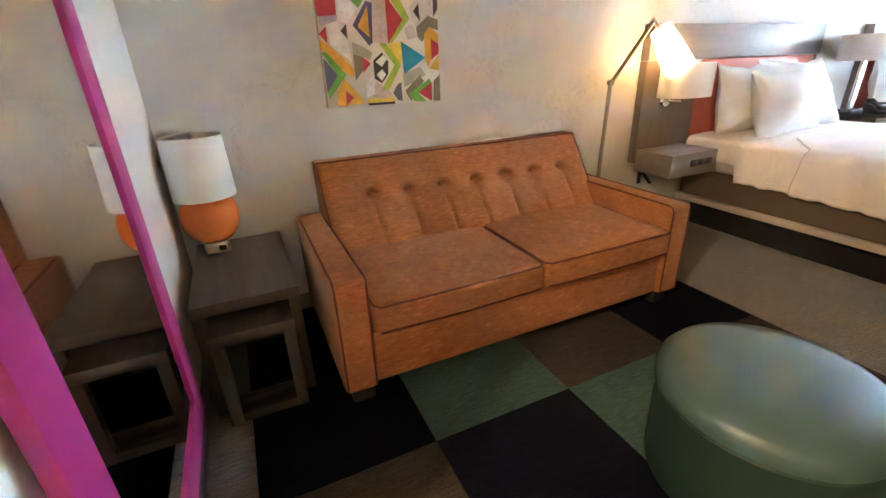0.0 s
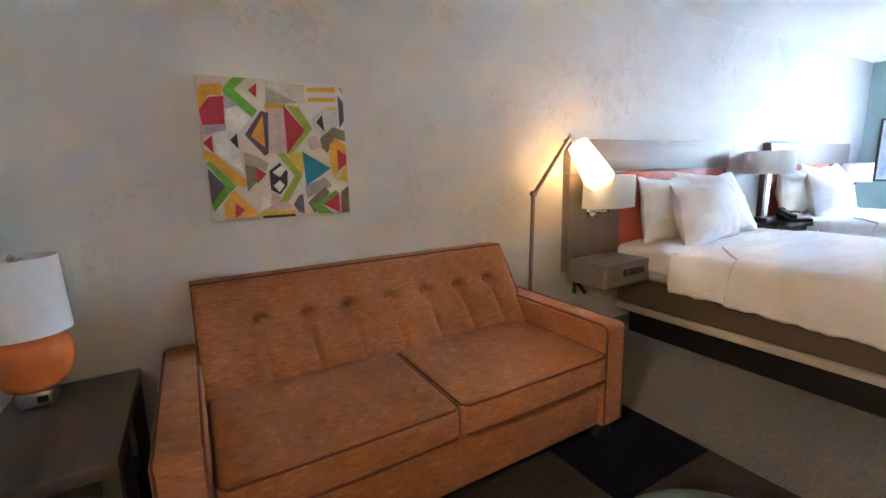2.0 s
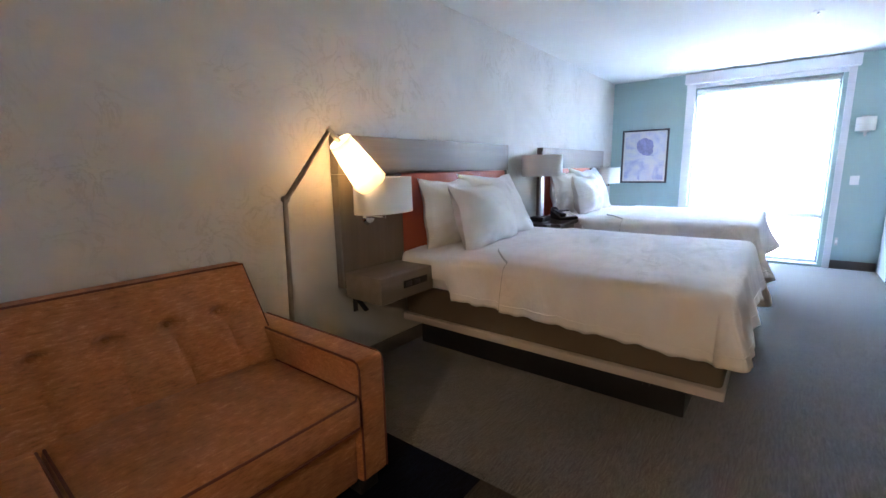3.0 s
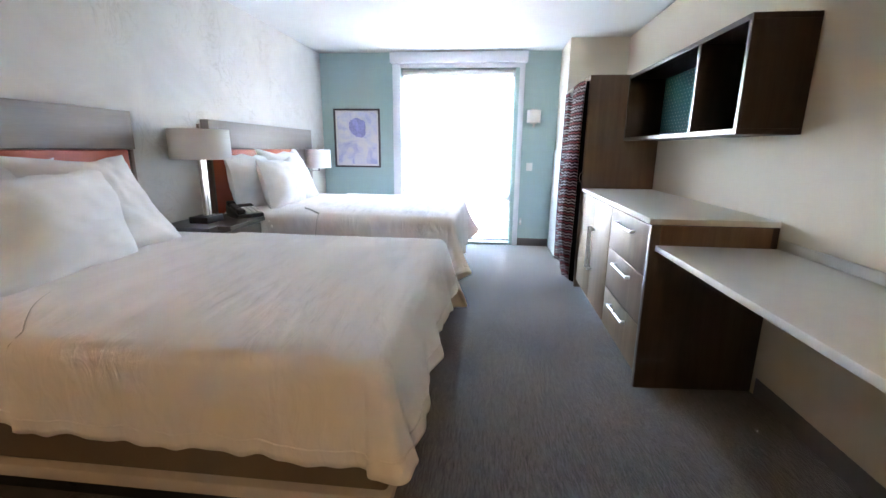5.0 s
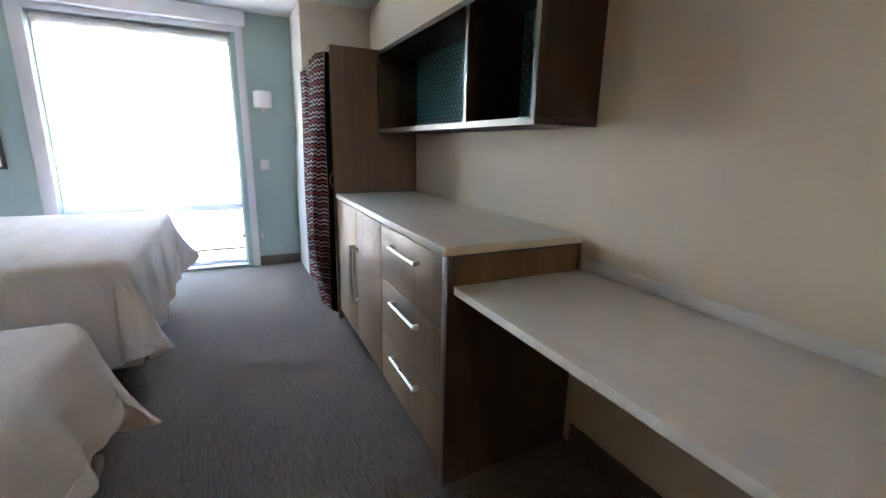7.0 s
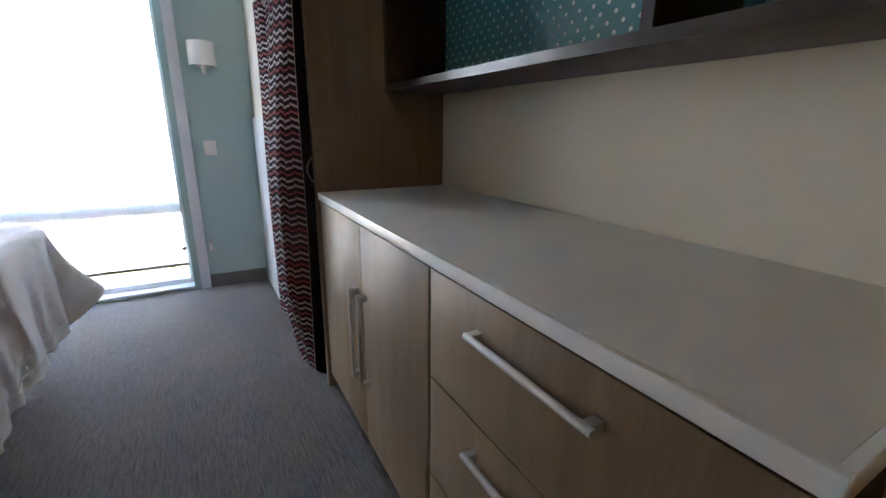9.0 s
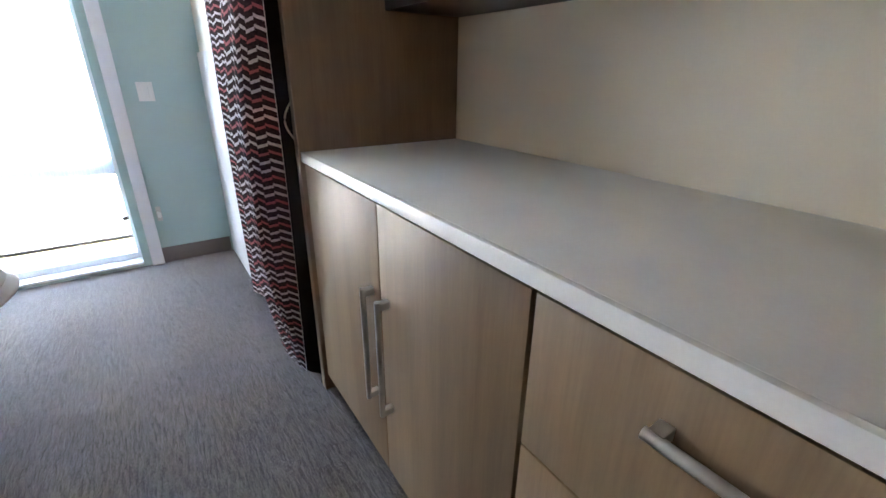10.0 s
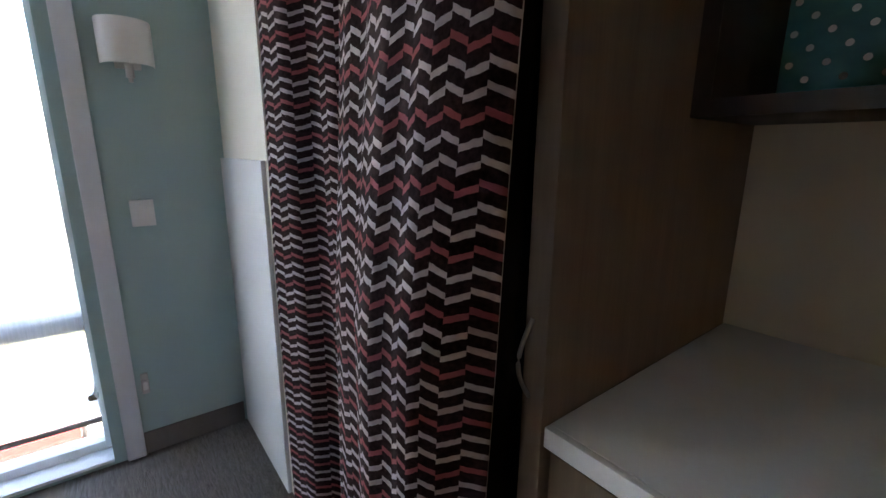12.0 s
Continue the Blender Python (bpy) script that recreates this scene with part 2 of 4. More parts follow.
    "carpet": carpet("grey_carpet", (0.103, 0.091, 0.088), 0.56),
    "navy": carpet("navy_carpet", (0.0048, 0.0058, 0.0135)),
    "teal": carpet("teal_carpet", (0.062, 0.112, 0.100), 0.26),
    "taupe": carpet("taupe_carpet", (0.052, 0.044, 0.038), 0.28),
    "sofa": chenille("orange_chenille", (0.385, 0.152, 0.056)),
    "piping": plain("brown_piping", (0.13, 0.032, 0.014), 0.7, vary=0.15),
    "black": plain("black_plastic", (0.018, 0.018, 0.02), 0.4, vary=0.15, relief=0.05),
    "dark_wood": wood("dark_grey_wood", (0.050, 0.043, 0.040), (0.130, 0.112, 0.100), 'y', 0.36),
    # upright copy of the tabletop wood, darkened for the shade below the tops
    "shaded_wood_z": wood("shaded_grey_wood_upright", (0.030, 0.026, 0.024), (0.080, 0.069, 0.063), 'z', 0.4),
    "grey_wood": wood("grey_oak_laminate", (0.19, 0.165, 0.15), (0.265, 0.232, 0.212), 'x', 0.50, 0),
    "grey_wood_z": wood("grey_oak_laminate_upright", (0.175, 0.145, 0.128), (0.238, 0.20, 0.178), 'z', 0.46, 0.03),
    "oak": wood("taupe_oak_laminate", (0.132, 0.081, 0.043), (0.238, 0.153, 0.086), 'z', 0.45, 0.02),
    "oak_mid": wood("mid_oak_laminate", (0.136, 0.092, 0.060), (0.238, 0.168, 0.110), 'z', 0.5),
    "edge": plain("satin_edge_band", (0.042, 0.032, 0.028), 0.32, vary=0.05, relief=0.02, spec=0.6),
    "oak_dark": wood("brown_oak_laminate", (0.045, 0.033, 0.027), (0.095, 0.072, 0.058), 'z', 0.4),
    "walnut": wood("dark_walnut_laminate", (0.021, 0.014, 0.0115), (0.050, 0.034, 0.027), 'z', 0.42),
    "counter": plain("pale_solid_surface", (0.77, 0.75, 0.715), 0.34, vary=0.05, big=9, small=240, relief=0.02),
    "nickel": plain("brushed_nickel", (0.58, 0.57, 0.55), 0.3, 1.0, vary=0.08, small=140, relief=0.05),
    "satin": plain("satin_nickel", (0.78, 0.77, 0.75), 0.52, 1.0, vary=0.05, small=140, relief=0.05),
    "steel": plain("dull_steel", (0.30, 0.28, 0.26), 0.36, 1.0, vary=0.08, relief=0.05),
    "chrome": plain("chrome", (0.75, 0.75, 0.76), 0.1, 1.0, vary=0.03, relief=0),
    "ceramic": plain("orange_glazed_ceramic", (0.72, 0.17, 0.035), 0.14, vary=0.04, relief=0),
    "coral": plain("coral_vinyl", (0.56, 0.145, 0.085), 0.45, vary=0.06, small=150, relief=0.15),
    # one ottoman vinyl twice: sky tint in the top's colour, shade in the side's
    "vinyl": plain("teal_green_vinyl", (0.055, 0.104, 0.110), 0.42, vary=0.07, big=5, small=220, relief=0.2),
    "vinyl_shaded": plain("teal_green_vinyl_shaded", (0.017, 0.040, 0.036), 0.42, vary=0.1, big=5, small=220, relief=0.2),
    "magenta": plain("magenta_lacquer", (0.42, 0.035, 0.22), 0.42, vary=0.06, relief=0.03),
    "linen": linen("white_bed_linen", (0.89, 0.862, 0.858), 0.46),
    # grey of the painted fold shadow and of the curtains' bright edge cord
    "shade_and_edge_grey": linen("fold_shade_and_lit_edge", (0.46, 0.44, 0.435)),
    "pillow": linen("white_pillowcase", (0.89, 0.89, 0.895), 0.34),
    "lining": plain("black_lining_cloth", (0.010, 0.009, 0.011), 0.9, vary=0.15, small=200, spec=0.1),
    "skirt": plain("taupe_bed_skirt", (0.16, 0.125, 0.09), 0.85, vary=0.1, small=200, relief=0.3),
    "rail_white": plain("pale_frame_fabric", (0.55, 0.50, 0.47), 0.8, vary=0.06, small=200),
    "shade": lampshade("white_lampshade", (0.82, 0.815, 0.80), 0.10),
    "shade_lit": lampshade("cream_lampshade", (0.84, 0.78, 0.66), 0.62),
    "white_plastic": plain("white_plastic", (0.76, 0.76, 0.74), 0.35, vary=0.02, relief=0),
    "grey_plastic": plain("grey_plastic", (0.45, 0.46, 0.48), 0.4, vary=0.04, relief=0),
    "dots": dotted_back(),
    "chevron": chevron_cloth(),
    "canvas": plain("painted_canvas", (0.70, 0.645, 0.56), 0.7, vary=0.10, big=9, small=70, relief=0.3),
    "watercolour": watercolour(),
    "violet": plain("violet_paint", (0.29, 0.29, 0.56), 0.5, vary=0.35, big=14, small=60, relief=0.05),
    "mat": plain("pale_mat_board", (0.70, 0.68, 0.69), 0.7, vary=0.03),
    "frame_dark": plain("dark_pewter_frame", (0.055, 0.05, 0.06), 0.35, vary=0.1, relief=0.03),
    "glass": clear_glass(),
    "sheer": sheer_cloth(),
    "mirror": plain("mirror_silver", (0.86, 0.87, 0.86), 0.02, 1.0, vary=0.0, relief=0),
    "grey_bar": plain("grey_aluminium_bar", (0.34, 0.33, 0.33), 0.5, vary=0.05, relief=0),
    "alu": plain("pale_aluminium", (0.80, 0.85, 0.90), 0.4, 0.0, vary=0.03, relief=0.02),
    "concrete": plain("pale_concrete", (0.23, 0.22, 0.205), 0.85, vary=0.12, big=1.2, small=50),
    "grass": plain("dry_grass", (0.10, 0.115, 0.045), 0.95, vary=0.35, big=0.5, small=12),
    "leaf": plain("shrub_leaf", (0.06, 0.095, 0.04), 0.6, vary=0.35, big=4, small=30),
    "bark": plain("bark", (0.12, 0.09, 0.06), 0.9, vary=0.25),
    "stucco": plain("pale_stucco", (0.50, 0.47, 0.42), 0.85, vary=0.06),
    "dark_glass": plain("dark_window_glass", (0.03, 0.035, 0.04), 0.1, vary=0.05, relief=0),
    "car_white": plain("white_car_paint", (0.70, 0.70, 0.70), 0.2, vary=0.02, relief=0),
    "car_red": plain("red_car_paint", (0.30, 0.035, 0.03), 0.2, vary=0.03, relief=0),
    "tyre": plain("tyre_rubber", (0.02, 0.02, 0.02), 0.85, vary=0.1),
}


# ---- building blocks ----
def box(x0, x1, y0, y1, z0, z1, r=0.0, seg=2):
    bm = bmesh.new()
    bmesh.ops.create_cube(bm, size=1.0)
    for v in bm.verts:
        v.co = ((x0 + x1) / 2 + v.co.x * (x1 - x0), (y0 + y1) / 2 + v.co.y * (y1 - y0), (z0 + z1) / 2 + v.co.z * (z1 - z0))
    if r:
        bmesh.ops.bevel(bm, geom=bm.edges[:], offset=r, segments=seg, profile=0.5, affect='EDGES')
    return bm


def moved(bm, m):
    bmesh.ops.transform(bm, matrix=m, verts=bm.verts)
    return bm


def joined(*bms):
    out = bmesh.new()
    for b in bms:
        me = bpy.data.meshes.new("tmp")
        b.to_mesh(me)
        b.free()
        out.from_mesh(me)
        bpy.data.meshes.remove(me)
    return out


def lathe(profile, at=(0, 0, 0), seg=40, sx=1.0, sy=1.0):
    """Turned body from (radius, height) pairs."""
    bm = bmesh.new()
    rings = [[bm.verts.new((at[0] + sx * r * math.cos(a), at[1] + sy * r * math.sin(a), at[2] + h))
              for a in (2 * math.pi * k / seg for k in range(seg))] for r, h in profile]
    for a, b in zip(rings, rings[1:]):
        for k in range(seg):
            bm.faces.new((a[k], a[(k + 1) % seg], b[(k + 1) % seg], b[k]))
    for ring, rad in ((rings[0][::-1], profile[0][0]), (rings[-1], profile[-1][0])):
        if rad > 1e-5:
            bm.faces.new(ring)
    bmesh.ops.remove_doubles(bm, verts=bm.verts, dist=1e-5)
    bmesh.ops.recalc_face_normals(bm, faces=bm.faces)
    return bm


def rod(points, r, seg=12):
    """Round bar along points."""
    bm = bmesh.new()
    pts = [Vector(p) for p in points]
    rings = []
    for k, p in enumerate(pts):
        d = (pts[min(k + 1, len(pts) - 1)] - pts[max(k - 1, 0)]).normalized()
        q = d.to_track_quat('Z', 'Y')
        rings.append([bm.verts.new(p + q @ Vector((r * math.cos(a), r * math.sin(a), 0))) for a in (2 * math.pi * i / seg for i in range(seg))])
    for a, b in zip(rings, rings[1:]):
        for i in range(seg):
            bm.faces.new((a[i], a[(i + 1) % seg], b[(i + 1) % seg], b[i]))
    bm.faces.new(rings[0][::-1])
    bm.faces.new(rings[-1])
    return bm


def grid(nu, nv, f, uv=None):
    """Sheet of nu x nv cells; f(u, v) in 0..1 gives a point, uv(u, v) its cloth place."""
    bm = bmesh.new()
    vs = [[bm.verts.new(f(i / nu, j / nv)) for j in range(nv + 1)] for i in range(nu + 1)]
    layer = bm.loops.layers.uv.new("UVMap") if uv else None
    for i in range(nu):
        for j in range(nv):
            fc = bm.faces.new((vs[i][j], vs[i + 1][j], vs[i + 1][j + 1], vs[i][j + 1]))
            if uv:
                for lp, (a, b) in zip(fc.loops, ((i, j), (i + 1, j), (i + 1, j + 1), (i, j + 1))):
                    lp[layer].uv = uv(a / nu, b / nv)
    return bm


def world_of(ob):
    return world_of(ob.parent) @ ob.matrix_parent_inverse @ ob.matrix_basis if ob.parent else ob.matrix_basis.copy()


def mesh_ob(name, bm, material, sharp=38):
    me = bpy.data.meshes.new(name)
    bm.to_mesh(me)
    bm.free()
    me.materials.append(material)
    me.polygons.foreach_set("use_smooth", [True] * len(me.polygons))
    me.set_sharp_from_angle(angle=radians(sharp))
    return new(name, me)


def part(name, bm, material, parent, label="", sharp=38):
    ob = mesh_ob(name, bm, material, sharp)
    ob.parent = parent
    ob.matrix_parent_inverse = world_of(parent).inverted()
    return tagged(ob, label)


def thing(name, at, label, category, group="", kind=""):
    ob = new(name)
    ob.empty_display_size = 0.1
    ob.matrix_basis = pose(*at)
    return tagged(ob, label, category, group, kind)


def solid(name, bm, material, label, category, group="", kind="", sharp=38):
    return tagged(mesh_ob(name, bm, material, sharp), label, category, group, kind)


def wave(x, y, z, k=1.0):
    return noise.noise(Vector((x, y, z)) * k)


# ---- the room ----
NORTH, SOUTH, EAST, WEST, TOP = 2.44, -1.145, 7.76, -0.19, 2.385
WY0, WY1, WZ1 = -0.02, 1.40, 2.20   # window opening


def structure(name, bm, material, label, category):
    return solid(name, bm, material, label, category, kind="structure")


floor = structure("floor", box(-2.7, EAST + 0.05, SOUTH - 0.1, NORTH + 0.1, -0.12, 0.0), M["carpet"], "dark grey streaked hotel carpet over the whole room", "floor")
ceiling = structure("ceiling", box(-2.7, EAST + 0.14, SOUTH - 0.1, NORTH + 0.1, TOP, TOP + 0.12), M["ceiling"], "smooth white painted ceiling", "ceiling")
structure("wall_north", box(WEST - 0.1, EAST, NORTH, NORTH + 0.12, 0, TOP), M["north"], "pale grey wall with a marbled plaster covering", "wall")
structure("wall_south", box(-2.7, EAST, SOUTH - 0.12, SOUTH, 0, TOP), M["cream"], "cream painted wall behind the desk", "wall")
structure("wall_west", box(WEST - 0.12, WEST, 0.65, NORTH, 0, TOP), M["white_wall"], "off-white painted wall beside the sofa corner", "wall")
structure("wall_hall_north", box(-2.7, WEST - 0.12, 0.65, 0.77, 0, TOP), M["cream"], "cream hallway wall lit by warm lamp", "wall")
structure("wall_hall_end", box(-2.82, -2.7, SOUTH - 0.12, 0.77, 0, TOP), M["cream"], "cream wall closing the entrance hallway", "wall")
# east wall round the window
structure("wall_east", joined(box(EAST, EAST + 0.14, WY1 + 0.0, NORTH + 0.1, 0, TOP), box(EAST, EAST + 0.14, SOUTH - 0.1, WY0, 0, TOP),
                              box(EAST, EAST + 0.14, WY0, WY1, WZ1, TOP), box(EAST, EAST + 0.14, WY0, WY1, -0.12, 0.02)), M["aqua"],
          "pale aqua painted window wall", "wall")
# boxed-in shaft beside the closet
structure("wall_chase", box(7.15, EAST, SOUTH, -0.545, 0, TOP), M["shaft"], "off-white boxed shaft beside the curtained closet", "wall")
structure("trim_panel", box(7.172, EAST - 0.002, -0.545, -0.530, 0.0, 1.23, 0.002), M["panel_white"], "white protective board on the shaft wall", "panel")


def baseboard(name, x0, x1, y0, y1, label="grey vinyl baseboard along the wall"):
    structure(name, joined(box(x0, x1, y0, y1, 0.001, 0.10, 0.003)), M["baseboard"], label, "baseboard")


baseboard("baseboard_north", WEST, EAST, NORTH - 0.008, NORTH)
baseboard("baseboard_south", -2.7, 4.30, SOUTH, SOUTH + 0.008)
baseboard("baseboard_west", WEST, WEST + 0.008, 0.65, NORTH - 0.01)
baseboard("baseboard_east", EAST - 0.008, EAST, WY1 + 0.1, NORTH - 0.01)
baseboard("baseboard_east_side", EAST - 0.008, EAST, -0.52, WY0 - 0.107)

# window: casing, cassette, frame, mullion, panes, sill
win = thing("window_1", (EAST, 0.69, 0.0), "tall white-framed window with pale blue crossbar and bright daylight", "window", kind="structure")
part("casing", box(EAST - 0.018, EAST, WY0 - 0.107, WY0 - 0.042, 0.0, 2.25, 0.003), M["trim"], win)
part("casing", box(EAST - 0.018, EAST, WY1 + 0.003, WY1 + 0.105, 0.0, 2.25, 0.003), M["trim"], win)
part("casing", box(EAST - 0.018, EAST, WY0 - 0.042, WY1 + 0.003, WZ1 - 0.0, 2.25, 0.003), M["trim"], win)
part("shade_cassette", box(EAST - 0.10, EAST, WY0 - 0.13, WY1 + 0.12, 2.25, 2.372, 0.006), M["trim"], win, "white roller shade cassette")
part("rolled_shade", rod([(EAST + 0.05, WY0 + 0.02, 2.15), (EAST + 0.05, WY1 - 0.02, 2.15)], 0.03), M["white_plastic"], win)
part("shade_cloth", box(EAST + 0.0495, EAST + 0.0505, WY0 + 0.02, WY1 - 0.02, 0.195, 2.125), M["sheer"], win, "sheer white roller shade drawn almost to the floor")
part("hem_bar", box(EAST + 0.045, EAST + 0.055, WY0 + 0.018, WY1 - 0.018, 0.180, 0.202, 0.003), M["grey_bar"], win, "grey hem bar of the shade")
GX = EAST + 0.115
part("frame", box(GX - 0.03, GX + 0.05, WY0, WY0 + 0.024, 0.02, WZ1, 0.003), M["alu"], win)
part("frame", box(GX - 0.03, GX + 0.05, WY1 - 0.024, WY1, 0.02, WZ1, 0.003), M["alu"], win)
part("frame", box(GX - 0.03, GX + 0.05, WY0 + 0.024, WY1 - 0.024, 2.10, WZ1, 0.003), M["alu"], win)
part("frame", box(GX - 0.03, GX + 0.05, WY0 + 0.024, WY1 - 0.024, 0.02, 0.07, 0.003), M["alu"], win)
part("crossbar", box(GX - 0.03, GX + 0.05, WY0 + 0.024, WY1 - 0.024, 0.565, 0.65, 0.004), M["alu"], win, "pale blue aluminium crossbar")
for z0, z1 in ((0.07, 0.565), (0.65, 2.10)):
    pane = part("pane", box(GX + 0.008, GX + 0.014, WY0 + 0.024, WY1 - 0.024, z0, z1), M["glass"], win)
    pane.visible_shadow = False
part("sill", box(EAST - 0.015, GX - 0.03, WY0, WY1, 0.02, 0.035, 0.003), M["alu"], win)
part("latch", joined(rod([(EAST + 0.06, WY0 + 0.03, 0.325), (EAST + 0.005, WY0 + 0.03, 0.325)], 0.010), lathe([(0.0, -0.02), (0.018, -0.012), (0.020, 0.0), (0.018, 0.012), (0.0, 0.02)], (EAST - 0.005, WY0 + 0.03, 0.325), 18)), M["chrome"], win)

# ---- carpet tiles near the sofa ----
PITCH, TX, TY = 0.595, -0.022, 0.06
tile_mesh = {}
for i in range(4):
    for j in range(4):
        # tile (0, 3) under the end tables leaves the pattern: navy paints the shade there
        kind = "navy" if (i, j) == (0, 3) else ("navy", "teal", "taupe")[(i + j + 1) % 3]
        if kind not in tile_mesh:
            bm = box(0.0004, PITCH - 0.0004, 0.0004, PITCH - 0.0004, 0, 0.004, 0.0008, 1)
            me = bpy.data.meshes.new("carpet_tile")
            bm.to_mesh(me)
            bm.free()
            me.materials.append(M[kind])
            tile_mesh[kind] = me
        ob = new("carpet_tile", tile_mesh[kind])
        ob.parent = floor
        ob.matrix_basis = pose(TX + i * PITCH, TY + j * PITCH, 0.0)


# ---- living corner ----
def piping(points, parent, r=0.0044):
    return part("piping", rod(points, r, 8), M["piping"], parent, "dark brown piping")


def sofa():
    t = thing("sofa", (1.23, 1.98, 0), "orange chenille two-seat sofa with tufted back and dark piping", "sofa")
    X0, X1, A0, A1 = 0.326, 2.13, 0.460, 1.996
    YF, YB = 1.56, 2.42
    part("base", box(A0, A1, YF, YB - 0.02, 0.08, 0.315, 0.012), M["sofa"], t)
    for x0, x1 in ((X0, A0), (A1, X1)):
        part("armrest", box(x0, x1, 1.535, YB - 0.02, 0.075, 0.562, 0.022, 4), M["sofa"], t)
        for x in (x0 + 0.010, x1 - 0.010):
            piping([(x, 1.5365, 0.09), (x, 1.5365, 0.53), (x, 1.545, 0.552), (x, 1.57, 0.5605), (x, 2.33, 0.5605)], t)
    mid = 1.228
    for x0, x1 in ((A0 + 0.002, mid - 0.001), (mid + 0.001, A1 - 0.002)):
        bm = box(x0, x1, 1.515, 2.12, 0.318, 0.445, 0.024, 5)
        bmesh.ops.subdivide_edges(bm, edges=[e for e in bm.edges if e.calc_length() > 0.3], cuts=10, use_grid_fill=True)
        for v in bm.verts:
            a, b = (v.co.x - x0) / (x1 - x0), (v.co.y - 1.515) / 0.605
            puff = max(0.0, 16 * a * (1 - a) * b * (1 - b)) ** 0.6
            if v.co.z > 0.40:
                v.co.z += 0.014 * puff + 0.004 * wave(v.co.x, v.co.y, 0, 7)
            if v.co.y < 1.53:
                v.co.y -= 0.008 * max(0.0, 4 * a * (1 - a))
        part("seat_cushion", bm, M["sofa"], t)
        piping([(x0 + 0.008, 2.05, 0.441), (x0 + 0.008, 1.535, 0.440), (x0 + 0.03, 1.513, 0.440), ((x0 + x1) / 2, 1.508, 0.442), (x1 - 0.03, 1.513, 0.440), (x1 - 0.008, 1.535, 0.440), (x1 - 0.008, 2.05, 0.441)], t)
        piping([(x0 + 0.02, 1.513, 0.330), ((x0 + x1) / 2, 1.507, 0.328), (x1 - 0.02, 1.513, 0.330)], t, 0.005)
    # leaning tufted back
    buttons = [0.684 + 0.196 * k for k in range(7)]
    L0, L1, ZB, ZT, ZM = 0.452, 2.030, 0.40, 0.822, 0.655

    def front(u, v):
        x, z = L0 + u * (L1 - L0), ZB + v * (ZT - ZB)
        y = 2.055 + 0.285 * (z - ZB) / (ZT - ZB)
        dent = 0.0
        for b in buttons:
            d2 = 0.45 * (x - b) ** 2 + 1.3 * (z - ZM) ** 2
            dent += 0.052 * math.exp(-d2 / 0.0006) + 0.018 * math.exp(-d2 / 0.004)
            if z < ZM:
                dent += 0.012 * math.exp(-((x - b - 0.02 * (ZM - z) / 0.25) / 0.013) ** 2) * min(1.0, (ZM - z) / 0.05)
        edge = min(1.0, min(u, 1 - u) / 0.03, (1 - v) / 0.05)
        puff = 0.022 * edge ** 0.5 if edge > 0 else 0.0
        return (x, y + dent - puff + 0.004 * wave(x, 0, z, 6), z)
    face = grid(126, 44, front)
    shell = joined(face, grid(1, 1, lambda u, v: (L0 + u * (L1 - L0), 2.34 + v * 0.085, ZT)),
                   grid(1, 1, lambda u, v: (L0, (2.055 + 0.285 * v) * (1 - u) + 2.425 * u, ZB + v * (ZT - ZB))),
                   grid(1, 1, lambda u, v: (L1, (2.055 + 0.285 * v) * (1 - u) + 2.425 * u, ZB + v * (ZT - ZB))),
                   grid(1, 1, lambda u, v: (L0 + u * (L1 - L0), 2.425, ZB + v * (ZT - ZB))))
    bmesh.ops.recalc_face_normals(shell, faces=shell.faces)
    back = part("backrest", shell, M["sofa"], t)
    for b in buttons:
        y = 2.055 + 0.285 * (ZM - ZB) / (ZT - ZB) + 0.030
        part("button", moved(lathe([(0.0, 0.006), (0.007, 0.005), (0.011, 0.0), (0.009, -0.004)], (0, 0, 0), 14), Matrix.Translation((b, y, ZM)) @ pose(0, 0, 0, 55)), M["sofa"], back)
    piping([(L0 + 0.004, 2.06, ZB + 0.02), (L0 + 0.004, 2.335, ZT), (L1 - 0.004, 2.335, ZT), (L1 - 0.004, 2.06, ZB + 0.02)], t)
    for x in (X0 + 0.075, X1 - 0.075):
        for y in (1.615, 2.34):
            part("foot", box(x - 0.045, x + 0.045, y - 0.045, y + 0.045, 0.004, 0.08, 0.004), M["black"], t, "black block foot")


sofa()


def nest_table(x0, x1, y0, y1, top, label):
    t = thing("end_table", ((x0 + x1) / 2, (y0 + y1) / 2, 0), label, "table", "nest of end tables")
    part("tabletop", box(x0, x1, y0, y1, top - 0.045, top, 0.002), M["dark_wood"], t)
    w = 0.042
    for y in (y0 + 0.004, y1 - w - 0.004):
        for x in (x0 + 0.002, x1 - w - 0.002):
            part("leg", box(x, x + w, y, y + w, 0.0, top - 0.045, 0.002), M["shaded_wood_z"], t)
        part("stretcher", box(x0 + w + 0.002, x1 - w - 0.002, y + 0.002, y + w - 0.002, 0.004, 0.044, 0.002), M["shaded_wood_z"], t)


nest_table(-0.140, 0.238, 1.745, 2.425, 0.487, "dark grey wooden end table with square legs")
nest_table(-0.094, 0.196, 1.660, 2.26, 0.400, "smaller dark grey wooden table nested under the end table")


def table_lamp():
    x, y, z = -0.04, 2.285, 0.488
    t = thing("table_lamp", (x, y, z), "orange ceramic table lamp with white drum shade on the end table", "lamp")
    part("base", box(x - 0.052, x + 0.052, y - 0.046, y + 0.046, z, z + 0.060, 0.014, 4), M["nickel"], t, "brushed nickel base")
    part("outlet", box(x + 0.006, x + 0.036, y - 0.050, y - 0.044, z + 0.018, z + 0.042, 0.002), M["black"], t)
